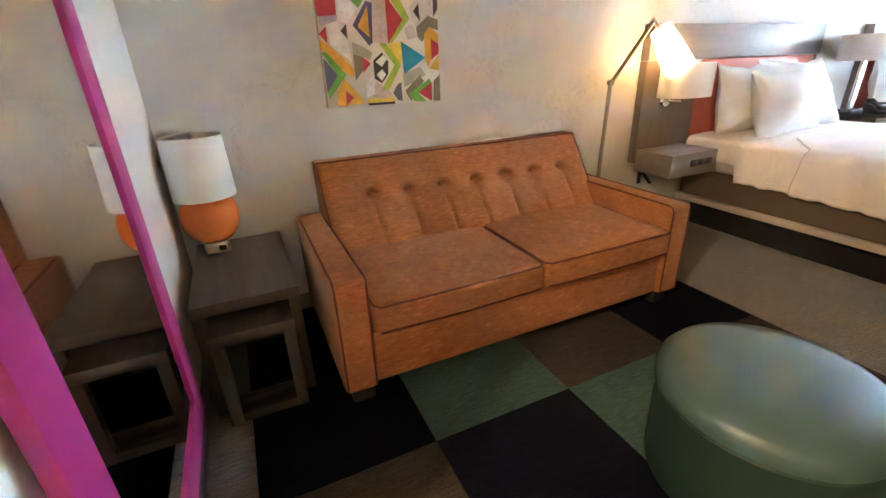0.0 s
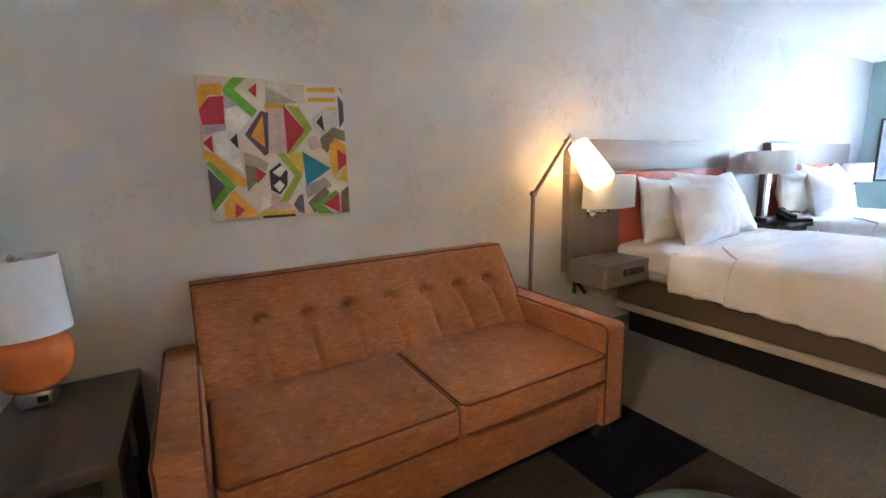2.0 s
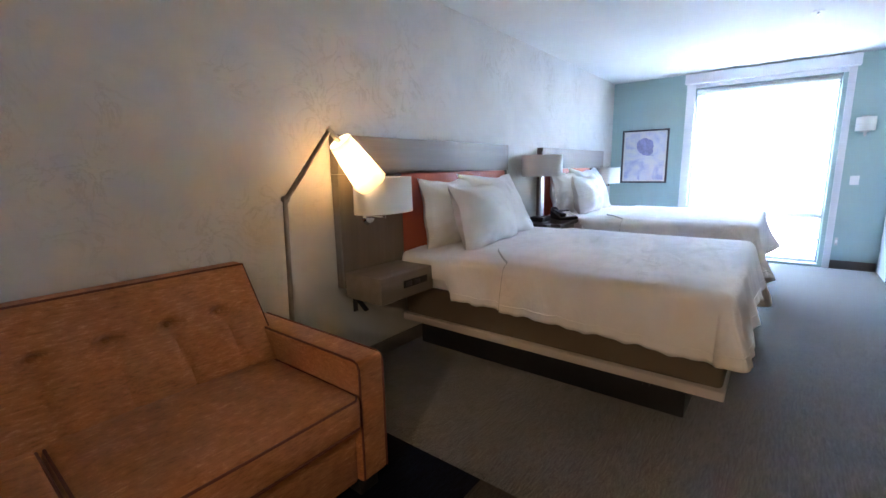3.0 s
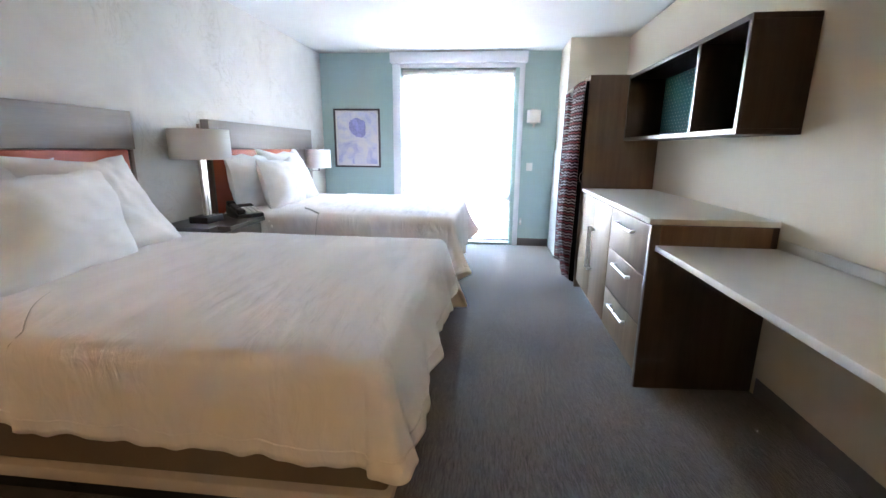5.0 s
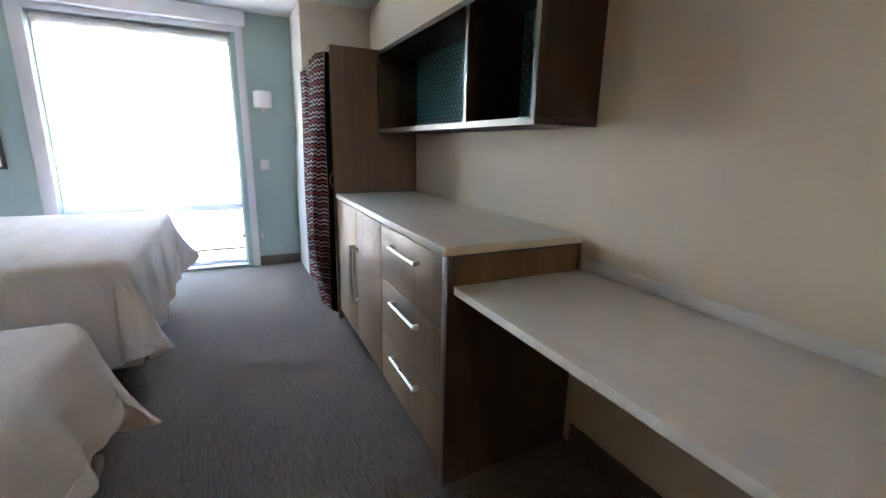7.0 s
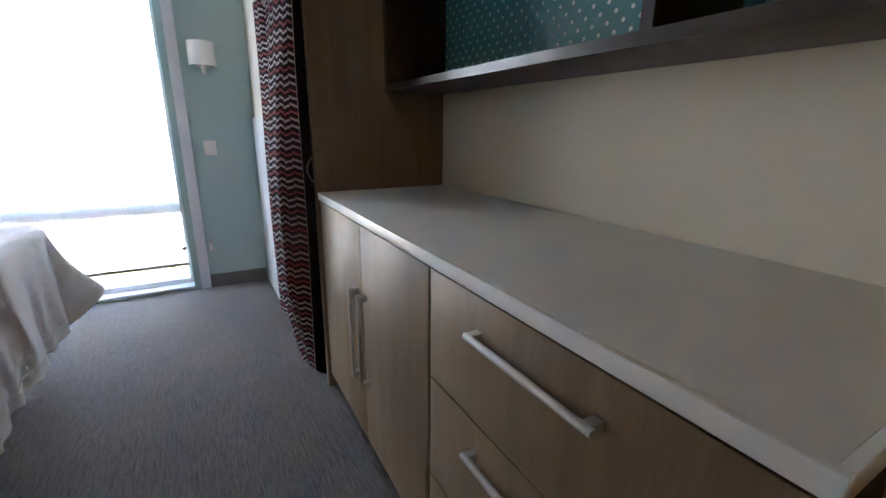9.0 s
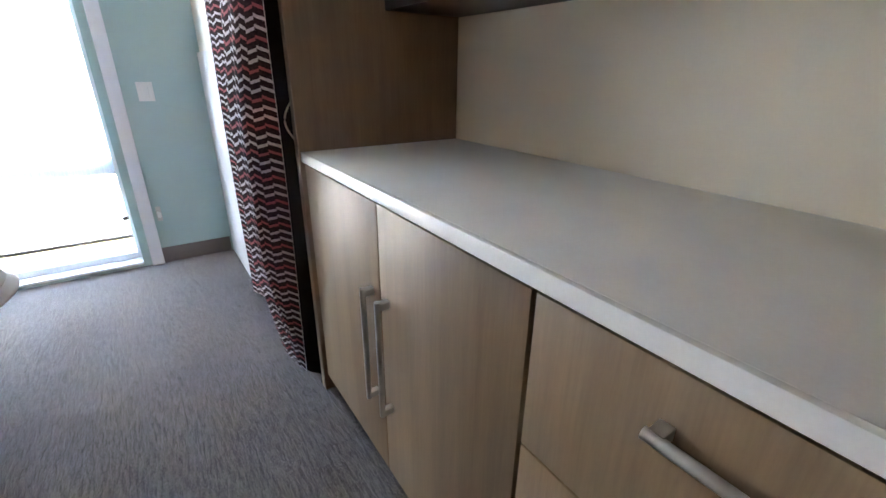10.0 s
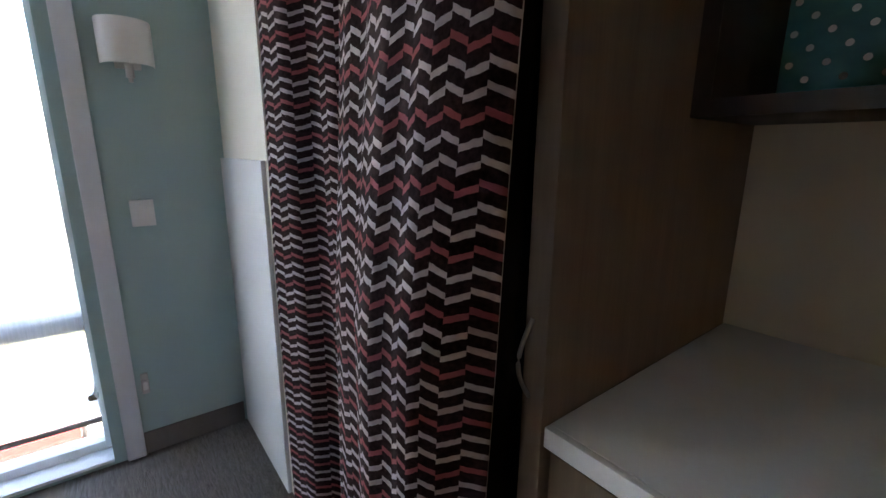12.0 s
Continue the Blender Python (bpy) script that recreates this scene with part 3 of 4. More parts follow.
    part("body", lathe([(0.045, 0.060), (0.074, 0.070), (0.100, 0.10), (0.115, 0.14), (0.119, 0.175), (0.118, 0.20), (0.108, 0.23), (0.088, 0.252), (0.06, 0.266), (0.03, 0.272), (0.0, 0.272)], (x, y, z), 48), M["ceramic"], t, "glossy orange ceramic body")
    sh = part("shade", lathe([(0.127, 0.262), (0.119, 0.520), (0.116, 0.520), (0.124, 0.264), (0.127, 0.262)], (x, y, z), 56), M["shade"], t, "white fabric drum shade")
    part("finial", lathe([(0.006, 0.26), (0.006, 0.50), (0.012, 0.52), (0.0, 0.535)], (x, y, z), 14), M["nickel"], t)
    part("spider", joined(rod([(x - 0.117, y, z + 0.50), (x + 0.117, y, z + 0.50)], 0.0025, 6), rod([(x, y - 0.117, z + 0.50), (x, y + 0.117, z + 0.50)], 0.0025, 6)), M["nickel"], t)


table_lamp()


def wall_art():
    x0, x1, z0, z1, y = 0.566, 1.165, 1.065, 1.657, 2.412
    t = thing("wall_art", ((x0 + x1) / 2, y, z0), "square canvas with bright painted triangles and chevrons", "painting")
    part("canvas", box(x0, x1, y, NORTH, z0, z1, 0.003), M["canvas"], t)
    inks = {"red": (0.50, 0.03, 0.045), "gold": (0.72, 0.36, 0.03), "green": (0.16, 0.42, 0.05), "lime": (0.36, 0.50, 0.05), "blue": (0.02, 0.26, 0.42),
            "plum": (0.10, 0.075, 0.14), "brown": (0.05, 0.025, 0.025), "olive": (0.22, 0.19, 0.11), "sand": (0.40, 0.36, 0.29), "rose": (0.58, 0.45, 0.42), "white": (0.78, 0.76, 0.71), "mist": (0.58, 0.57, 0.50), "lilac": (0.42, 0.38, 0.48), "slate": (0.13, 0.125, 0.18), "yellow": (0.72, 0.52, 0.06)}
    inks = {k: plain("paint_" + k, c, 0.55, vary=0.24, big=14, small=60, relief=0.25) for k, c in inks.items()}
    W, H = x1 - x0, z1 - z0
    layer = [0]

    def shape(ink, *pts):
        bm = bmesh.new()
        layer[0] += 1
        d = 0.0006 + 0.00012 * layer[0]
        vs = [bm.verts.new((x0 + W * px / 100, y - d, z1 - H * py / 100)) for px, py in pts]
        f = bm.faces.new(vs)
        bmesh.ops.recalc_face_normals(bm, faces=[f])
        if f.normal.y > 0:
            bmesh.ops.reverse_faces(bm, faces=[f])
        part("painted_shape", bm, inks[ink], t)

    shape("white", (17, 15), (32, 27), (23, 38), (16, 35))
    shape("white", (7, 37), (17, 37), (22, 49), (24, 66), (8, 53))
    shape("mist", (75, 26), (84, 18), (95, 21), (95, 31), (82, 42), (76, 35))
    shape("mist", (44, 1), (71, 2), (71, 15), (43, 17))
    shape("rose", (42, 20), (55, 20), (55, 52), (43, 52))
    shape("rose", (42, 81), (53, 89), (56, 94), (38, 94))
    shape("rose", (70, 41), (77, 38), (81, 48), (72, 50))
    shape("sand", (66, 77), (82, 71), (87, 78), (67, 87))
    shape("sand", (25, 51), (33, 54), (41, 59), (39, 65), (25, 60))
    shape("sand", (44, 5), (66, 15), (43, 17))
    shape("white", (34, 82), (41, 76), (40, 91), (33, 94))
    shape("gold", (0, 10), (4, 6), (16, 5), (15, 13), (7, 13), (0, 24))
    shape("red", (0, 23), (7, 14), (16, 13), (15, 32), (1, 33))
    shape("lilac", (1, 33), (16, 32), (15, 36), (2, 40))
    shape("lilac", (16, 12), (20, 12), (24, 19), (16, 22))
    shape("green", (16, 8), (23, 0), (31, 0), (23, 8), (37, 22), (33, 27), (16, 11))
    shape("red", (32, 8), (38, 3), (37, 13))
    shape("gold", (42, 17), (57, 16), (55, 20), (42, 20))
    shape("lime", (57, 17), (66, 18), (75, 34), (59, 52), (55, 53), (69, 35))
    shape("red", (55, 17), (69, 35), (55, 53))
    shape("plum", (27, 39), (39, 22), (44, 23), (42, 52), (39, 54))
    shape("gold", (31, 40), (40, 25), (40, 48))
    shape("brown", (17, 43), (22, 38), (22, 49))
    shape("red", (0, 45), (6, 40), (6, 52))
    shape("gold", (0, 49), (7, 53), (25, 71), (24, 77), (19, 75), (0, 56))
    shape("green", (0, 58), (4, 58), (18, 75), (2, 93), (1, 86), (11, 75))
    shape("slate", (1, 62), (11, 75), (1, 88))
    shape("gold", (8, 99), (9, 87), (16, 78), (31, 96), (30, 98))
    shape("red", (16, 87), (22, 93), (15, 99))
    shape("olive", (25, 60), (32, 62), (33, 71), (25, 80))
    shape("red", (32, 62), (39, 67), (32, 74))
    shape("brown", (41, 65), (49, 59), (54, 66), (53, 76), (47, 83), (41, 79))
    shape("white", (43, 66), (50, 61), (53, 64), (48, 70))
    shape("white", (43, 76), (48, 72), (51, 76), (47, 81))
    shape("yellow", (55, 53), (66, 51), (66, 67), (61, 70))
    shape("lime", (47, 52), (53, 52), (65, 69), (53, 88), (46, 89), (59, 69))
    shape("blue", (66, 51), (87, 64), (67, 77))
    shape("olive", (80, 41), (91, 32), (100, 35), (100, 43), (92, 41), (85, 52), (81, 48))
    shape("gold", (87, 46), (92, 40), (100, 46), (100, 62), (93, 65), (90, 72), (87, 65))
    shape("red", (93, 49), (100, 54), (100, 60), (93, 66))
    shape("yellow", (90, 73), (95, 67), (100, 62), (100, 75))
    shape("gold", (73, 4), (94, 2), (94, 6), (73, 7))
    shape("gold", (73, 11), (94, 10), (94, 13), (73, 14))
    shape("yellow", (84, 18), (95, 17), (95, 19), (85, 20))
    shape("lime", (97, 2), (100, 2), (100, 8))
    shape("plum", (96, 8), (100, 13), (100, 27), (96, 33))
    shape("brown", (78, 29), (83, 23), (84, 36))
    shape("olive", (67, 90), (81, 78), (85, 83), (76, 92), (72, 99))
    shape("green", (70, 93), (90, 81), (92, 85), (79, 93), (87, 100), (75, 99))
    shape("red", (79, 92), (92, 84), (92, 100))
    shape("olive", (94, 83), (100, 78), (100, 100), (93, 100))
    shape("slate", (56, 91), (61, 84), (64, 83), (64, 98), (60, 97))
    shape("yellow", (34, 94), (57, 95), (57, 98), (33, 98))
    shape("brown", (33, 98), (57, 98), (57, 100), (34, 100))


wall_art()


def floor_lamp():
    t = thing("floor_lamp", (2.20, 2.27, 0), "bent steel floor lamp with lit cream cone shade behind the sofa", "lamp")
    part("base", lathe([(0.13, 0), (0.13, 0.014), (0.12, 0.02), (0.0, 0.022)], (2.20, 2.27, 0), 40), M["steel"], t)
    part("pole", rod([(2.20, 2.27, 0.02), (2.235, 2.275, 1.10)], 0.0125), M["steel"], t, "dull steel pole")
    part("joint", moved(lathe([(0.0, -0.016), (0.017, -0.014), (0.017, 0.014), (0.0, 0.016)], (0, 0, 0), 18), Matrix.Translation((2.236, 2.274, 1.105)) @ pose(0, 0, 0, 90)), M["steel"], t)
    part("arm", rod([(2.236, 2.268, 1.105), (2.50, 2.25, 1.435)], 0.0125), M["steel"], t)
    part("knuckle", rod([(2.49, 2.25, 1.448), (2.560, 2.235, 1.372)], 0.014), M["nickel"], t)
    a, b = Vector((2.548, 2.232, 1.384)), Vector((2.728, 2.207, 1.165))
    d = (b - a)
    q = d.to_track_quat('Z', 'Y').to_matrix().to_4x4()
    n = d.length
    part("shade", moved(lathe([(0.062, 0.0), (0.094, n), (0.092, n), (0.060, 0.0), (0.062, 0.0)], (0, 0, 0), 56), Matrix.Translation(a) @ q), M["shade_lit"], t, "glowing cream fabric cone shade")
    part("shade_ring", moved(joined(lathe([(0.014, 0.0), (0.014, 0.07), (0.018, 0.07), (0.018, 0.0)], (0, 0, 0), 16), rod([(-0.063, 0, 0.006), (0.063, 0, 0.006)], 0.0025, 6), rod([(0, -0.063, 0.006), (0, 0.063, 0.006)], 0.0025, 6)), Matrix.Translation(a) @ q), M["nickel"], t)


floor_lamp()


def ottoman():
    x, y, r, h = 1.398, 0.692, 0.292, 0.418
    t = thing("ottoman", (x, y, 0), "round teal green vinyl ottoman with padded top", "ottoman")
    # the side's shade is in its darker colour
    part("body", lathe([(r - 0.02, 0.005), (r - 0.006, 0.012), (r - 0.002, 0.03), (r, 0.2), (r - 0.004, h - 0.105), (r - 0.012, h - 0.098)], (x, y, 0), 96), M["vinyl_shaded"], t, "green vinyl side with shade in its colour")
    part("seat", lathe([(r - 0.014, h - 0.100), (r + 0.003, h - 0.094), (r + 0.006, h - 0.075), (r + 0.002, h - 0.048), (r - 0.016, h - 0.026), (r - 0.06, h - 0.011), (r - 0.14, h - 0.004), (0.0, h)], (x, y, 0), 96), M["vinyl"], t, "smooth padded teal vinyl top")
    part("welt", lathe([(r + 0.001, h - 0.105), (r + 0.006, h - 0.101), (r + 0.001, h - 0.097), (r - 0.004, h - 0.101), (r + 0.001, h - 0.105)], (x, y, 0), 96), M["vinyl_shaded"], t)


ottoman()


def mirror():
    x, y0, y1, z0, z1, w = WEST + 0.018, 0.757, 1.605, 0.182, 2.02, 0.104
    t = thing("wall_mirror", (x, (y0 + y1) / 2, z0), "tall wall mirror in a magenta lacquered frame", "mirror")
    part("backing", box(WEST, x, y0 + 0.06, y1 - 0.06, z0 + 0.06, z1 - 0.06), M["black"], t)
    part("glass", box(x + 0.004, x + 0.018, y0 + 0.03, y1 - 0.03, z0 + 0.03, z1 - 0.03), M["mirror"], t)
    for a, b in ((y0, y0 + w), (y1 - w, y1)):
        part("stile", box(x, x + 0.026, a, b, z0, z1, 0.003), M["magenta"], t)
    for a, b in ((z0, z0 + w), (z1 - w, z1)):
        part("rail", box(x, x + 0.025, y0 + w, y1 - w, a, b, 0.003), M["magenta"], t)


mirror()


# ---- beds ----
def pillow(at, w, h, thick, lean, turn, label, group, taper=0.0):
    def f(side):
        def g(u, v):
            a, b = 2 * u - 1, 2 * v - 1
            px = a * w / 2 * (1 - 0.07 * (1 - b * b))
            py = b * h / 2 * (1 - 0.08 * (1 - a * a))
            k = (max(0.0, 1 - a * a) * max(0.0, 1 - b * b)) ** 0.52
            wr = 0.030 * wave(px + at[0] * 3, py + at[1], side, 5) + 0.014 * wave(px, py * 2 + at[0], side * 3, 13)
            # creases fanning out of the corners and along the seam
            ang, far = math.atan2(1.04 - abs(b), 1.04 - abs(a)), math.hypot(1.04 - abs(a), 1.04 - abs(b))
            wr += 0.016 * math.sin(ang * 9 + at[0] * 5 + side) * math.exp(-far * 2.2) + 0.010 * math.sin(px * 42 + at[0] * 7) * abs(b) ** 4
            px += (0.030 * wave(py, at[0], 2.0, 6) + 0.028 * a * b * b) * abs(a) ** 3
            py += (0.034 * wave(px, at[0] * 2, 5.0, 5) + 0.014 * b * a * a) * abs(b) ** 3
            px -= taper * (b + 1) / 2 * max(0.0, a)
            return (px, py, side * (thick / 2 * k) + wr * k)
        return g
    bm = joined(grid(40, 28, f(1)), grid(40, 28, f(-1)))
    bmesh.ops.remove_doubles(bm, verts=bm.verts, dist=0.0005)
    bmesh.ops.recalc_face_normals(bm, faces=bm.faces)
    ob = solid("pillow", bm, M["pillow"], label, "pillow", group)
    ob.matrix_basis = pose(at[0], at[1], at[2], lean, 0, turn)
    return ob


def bed(x0, x1, name_label, left_hem, right_hem, foot_hem, flare, seed, top=0.688):
    yf, yh = 0.56, 2.33
    t = thing("bed", ((x0 + x1) / 2, 1.45, 0), name_label, "bed", "guest beds")
    part("plinth", box(x0 + 0.18, x1 - 0.18, yf + 0.12, yh + 0.04, 0.0, 0.222, 0.004), M["black"], t, "dark recessed plinth")
    part("platform", box(x0, x1, yf - 0.045, yh + 0.05, 0.222, 0.268, 0.008), M["rail_white"], t, "pale upholstered bed platform")
    for y in (yf + 0.25, yf + 0.95):
        part("bracket", box(x0 + 0.004, x0 + 0.05, y, y + 0.03, 0.204, 0.224, 0.003), M["black"], t)
    part("box_spring", box(x0 + 0.02, x1 - 0.02, yf - 0.035, yh + 0.04, 0.268, 0.46, 0.02, 3), M["skirt"], t, "taupe box spring cover")
    part("mattress", box(x0 + 0.03, x1 - 0.03, yf + 0.03, yh + 0.04, 0.46, top - 0.02, 0.05, 4), M["linen"], t)
    W, Ln = x1 - x0, yh - yf
    R = 0.042

    def drop(d):
        """Out and down for a run d of cloth past the edge."""
        if d <= 0:
            return 0.0, 0.0
        q = R * math.pi / 2
        if d < q:
            return R * math.sin(d / R), R * (1 - math.cos(d / R))
        return R, R + d - q

    def sheet(hl, hr, hf, y_start, lift, amp):
        length = yh - y_start
        ft = max(hf, 0.0)

        def f(u, v):
            s = -hl + u * (W + hl + hr)
            q = min(max(s, 0.0), W) / W
            # the turned-down edge lies across the bed and bends towards the foot at the near side
            fold = yh - (1.805 - 0.24 * max(0.0, 1 - q / 0.2) ** 1.3 + (0.025 * min(1.0, -s / 0.25) if s < 0 else 0.0) + 0.004 * math.sin(q * 23 + seed))
            if v < 0.24:
                p = v / 0.24 * (fold - 0.014)
            elif v < 0.28:
                p = fold - 0.014 + (v - 0.24) / 0.04 * 0.028
            else:
                p = fold + 0.014 + (v - 0.28) / 0.72 * (length + ft - fold - 0.014)
            so = -s if s < 0 else (s - W if s > W else 0.0)
            if s < 0 and hl < 0.4:
                so *= 1 - 0.13 * min(1.0, max(0.0, (yh - p - 0.55) / 1.1))
            if yh - p > 1.94:
                so *= 0.62   # tucked in beside the nightstand
            sg = -1 if s < 0 else 1
            to = max(0.0, p - length)
            x, y = min(max(s, 0.0), W) + x0, yh - min(p, length)
            tilt, th = min(1.0, max(so, to) / R), 0.0
            if so > 0 and to > 0:
                hs = hl if sg < 0 else hr
                a, b = so / hs, to / hf
                n, w = max(a, b), b / (a + b)
                th = w * math.pi / 2
                out, down = drop(n * (hs * (1 - w) + hf * w + (-0.10 if hf > 0.4 else (-0.015 if sg < 0 else 0.12)) * math.sin(2 * th)))
                k = min(1.0, down / 0.35)
                out += n * n * flare[0 if sg < 0 else 1] * math.sin(2 * th) + ((0.008 if sg < 0 and hl < 0.4 else 0.050) * (1 - w) + (0.062 if hf < 0.4 else 0.040) * w) * n + 0.010 * k * math.sin(th * 9 + seed)
                z = top - down
            elif so > 0:
                out, down = drop(so)
                k = min(1.0, down / 0.35)
                out += amp * k * math.sin(y * 17 + seed) * 0.45 + amp * k * wave(y + 0.5 * down, seed + down * 0.5, sg, 5) + 0.5 * amp * k * wave(y - 0.7 * down, seed, sg + 2, 11) + 0.006 * k * k * math.sin(y * 46 + seed * 3) + (0.008 if sg < 0 and hl < 0.4 else 0.050) * k
                z = top - down + 0.006 * k * math.sin(y * 31 + seed) + 0.004 * k * math.sin(y * 67)
            elif to > 0:
                out, down = drop(to)
                th = math.pi / 2
                k = min(1.0, down / 0.35)
                out += amp * k * math.sin(x * 15 + seed * 2 + 2 * wave(x, seed, 1, 3)) * 0.9 + amp * k * wave(x, seed + down * 0.8, 3, 5) + 0.007 * k * k * math.sin(x * 43 + seed) + (0.082 if hf < 0.4 else 0.028) * k
                z = top - down + 0.006 * k * math.sin(x * 29 + seed) + 0.004 * k * math.sin(x * 71)
            else:
                out = 0.0
                e = min(1.0, min(s, W - s, length - p + 0.05) / 0.15)
                e = max(0.0, e)
                z = top + e * (0.012 + 0.010 * wave(x, y, seed, 2.2) + 0.005 * wave(x * 0.35 + 0.2 * y, y * 2.6, seed, 5) + 0.004 * wave(x * 0.4 + 0.3 * y, y * 2.2 - 0.2 * x, seed + 3, 11))
            d = p - fold
            swell = 0.012 * min(1.0, max(0.0, (d + 0.002) / 0.006)) - 0.006 * max(0.0, 1 - abs(d) / 0.007)
            swell *= 1.0 - 0.5 * min(1.0, max(0.0, d) / 0.5)
            out += swell * math.sin(tilt * math.pi / 2)
            x += sg * out * math.cos(th)
            y -= out * math.sin(th)
            return (x, y, z + lift + swell * math.cos(tilt * math.pi / 2))
        cloth = grid(120, 190, f)
        bmesh.ops.reverse_faces(cloth, faces=cloth.faces)
        return cloth, f

    cloth, place = sheet(left_hem, right_hem, foot_hem, yf, 0.018, 0.020)
    cover = part("cover", cloth, M["linen"], t, "white cotton bed cover with hanging corners")
    sol = cover.modifiers.new("thickness", 'SOLIDIFY')
    sol.thickness, sol.offset = 0.010, -1
    hem = 0.05
    ua, ub, vb = hem / (W + left_hem + right_hem), 1 - hem / (W + left_hem + right_hem), 1 - hem / (Ln + foot_hem)
    path = [place(ua, vb * k / 60) for k in range(6, 61)] + [place(ua + (ub - ua) * k / 60, vb) for k in range(1, 60)] + [place(ub, vb * k / 60) for k in range(60, 5, -1)]
    # grey rod along the fold, put in as its shadow line
    part("fold_shadow_line", rod([(q[0], q[1], q[2] + 0.004) for q in (place(k / 80, 0.262) for k in range(81))], 0.0028, 6), M["shade_and_edge_grey"], cover, "grey line painting the shadow along the turned-down edge")
    part("hem_seam", rod(path, 0.0028, 6), M["linen"], cover, "stitched hem")
    return t


BED1, BED2 = (3.13, 4.62), (5.32, 6.80)
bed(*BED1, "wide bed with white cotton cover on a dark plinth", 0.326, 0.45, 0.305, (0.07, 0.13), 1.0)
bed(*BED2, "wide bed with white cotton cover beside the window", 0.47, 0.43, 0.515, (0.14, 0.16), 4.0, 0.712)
for k, (a, b) in enumerate((BED1, BED2)):
    g = "pillows on the " + ("first" if k == 0 else "second") + " bed"
    p1, p2, p3 = (0.47, 0.92, 0.56) if k == 0 else (0.36, 0.84, 0.50)
    pillow((a + p1, 2.265, 0.925 + 0.015 * k), 0.74, 0.48, 0.25, 82, 2, "white standing pillow against the coral headboard", g)
    pillow((a + p2, 2.165, 0.940 + 0.015 * k), 0.76, 0.50, 0.26, 74, -9, "white pillow leaning behind the front pillow", g, 0.20)
    pillow((a + p3, 2.055 + 0.03 * k, 0.905 + 0.02 * k), 0.76 - 0.10 * k, 0.46 - 0.03 * k, 0.29, 73 + 3 * k, 4 - 3 * k, "plump white pillow leaning on two other pillows", g)


def headboard(x0, x1, c0, c1, o0, o1, label):
    """Wood panel x0..x1 with a side column c0..c1 and a coral inset o0..o1."""
    t = thing("headboard", ((x0 + x1) / 2, 2.42, 0.3), label, "headboard", "headboards")
    part("top_band", box(x0, x1, 2.372, NORTH, 1.215, 1.432, 0.003), M["grey_wood"], t)
    part("column", box(c0, c1, 2.380, NORTH, 0.55, 1.213, 0.003), M["grey_wood_z"], t)
    part("inset", box(o0 + 0.002, o1 - 0.002, 2.388, NORTH, 0.45, 1.213, 0.012, 3), M["coral"], t, "coral vinyl inset panel")
    for a, b in ((x0, min(c0, o0)), (max(c1, o1), x1)):
        if b - a > 0.02:
            part("side_strip", box(a, b - 0.002, 2.384, NORTH, 0.45, 1.213, 0.003), M["grey_wood_z"], t)


headboard(2.640, 4.56, 2.640, 3.16, 3.16, 4.53, "grey wood headboard with coral inset behind the first bed")
headboard(5.28, 7.20, 6.73, 7.20, 5.31, 6.73, "grey wood headboard with coral inset behind the second bed")


def wall_stand(x0, x1, label):
    t = thing("floating_nightstand", ((x0 + x1) / 2, 2.25, 0.49), label, "nightstand", "floating nightstands")
    part("body", box(x0, x1, 2.085, 2.380, 0.495, 0.645, 0.003), M["grey_wood"], t)
    ou = part("outlet_strip", box(x0 + 0.18, x1 - 0.06, 2.080, 2.086, 0.555, 0.598, 0.002), M["black"], t)
    for k in range(2):
        part("socket", box(x0 + 0.195 + 0.075 * k, x0 + 0.245 + 0.075 * k, 2.077, 2.081, 0.563, 0.590, 0.002), M["frame_dark"], ou)
    part("bracket", joined(box(x0 + 0.045, x0 + 0.075, 2.372, 2.380, 0.395, 0.495, 0.001), moved(box(-0.015, 0.015, -0.062, 0.062, -0.004, 0.004, 0.001), Matrix.Translation((x0 + 0.06, 2.325, 0.455)) @ pose(0, 0, 0, 38))), M["black"], t, "black steel bracket")


wall_stand(2.652, 3.10, "grey wood nightstand floating beside the first bed")
wall_stand(7.06, 7.44, "grey wood nightstand floating beside the second bed")


def sconce(x, z, label, w=0.205, h=0.205):
    t = thing("bedside_sconce", (x, 2.37, z), label, "lamp", "bedside sconces")
    y = 2.235
    part("shade", lathe([(w, 0.0), (w - 0.004, h), (w - 0.007, h), (w - 0.003, 0.0), (w, 0.0)], (x, y, z), 48, 1.0, 0.62), M["shade"], t, "white fabric drum shade")
    part("wall_plate", moved(lathe([(0.0, 0.022), (0.035, 0.020), (0.048, 0.008), (0.048, 0.0)], (0, 0, 0), 28), Matrix.Translation((x, 2.380, z - 0.035)) @ pose(0, 0, 0, 90)), M["chrome"], t, "round chrome wall plate")
    part("arm", rod([(x, 2.37, z - 0.035), (x, y, z - 0.03), (x, y, z + h + 0.01)], 0.008), M["chrome"], t)
    part("finial", box(x - 0.05, x + 0.0, y - 0.01, y + 0.01, z + h + 0.005, z + h + 0.022, 0.003), M["nickel"], t)


sconce(2.850, 0.99, "white drum bedside sconce with chrome plate on the first headboard")
sconce(7.04, 1.005, "white drum bedside sconce on the second headboard")


def centre_stand():
    t = thing("nightstand", (5.02, 2.18, 0), "dark wood nightstand with rounded corner between the beds", "nightstand")
    bm = box(4.67, 5.30, 1.95, 2.425, 0.693, 0.720)
    bmesh.ops.bevel(bm, geom=[e for e in bm.edges if abs(e.verts[0].co.z - e.verts[1].co.z) > 0.01 and e.verts[0].co.y < 2], offset=0.09, segments=8, affect='EDGES')
    part("top", bm, M["dark_wood"], t)
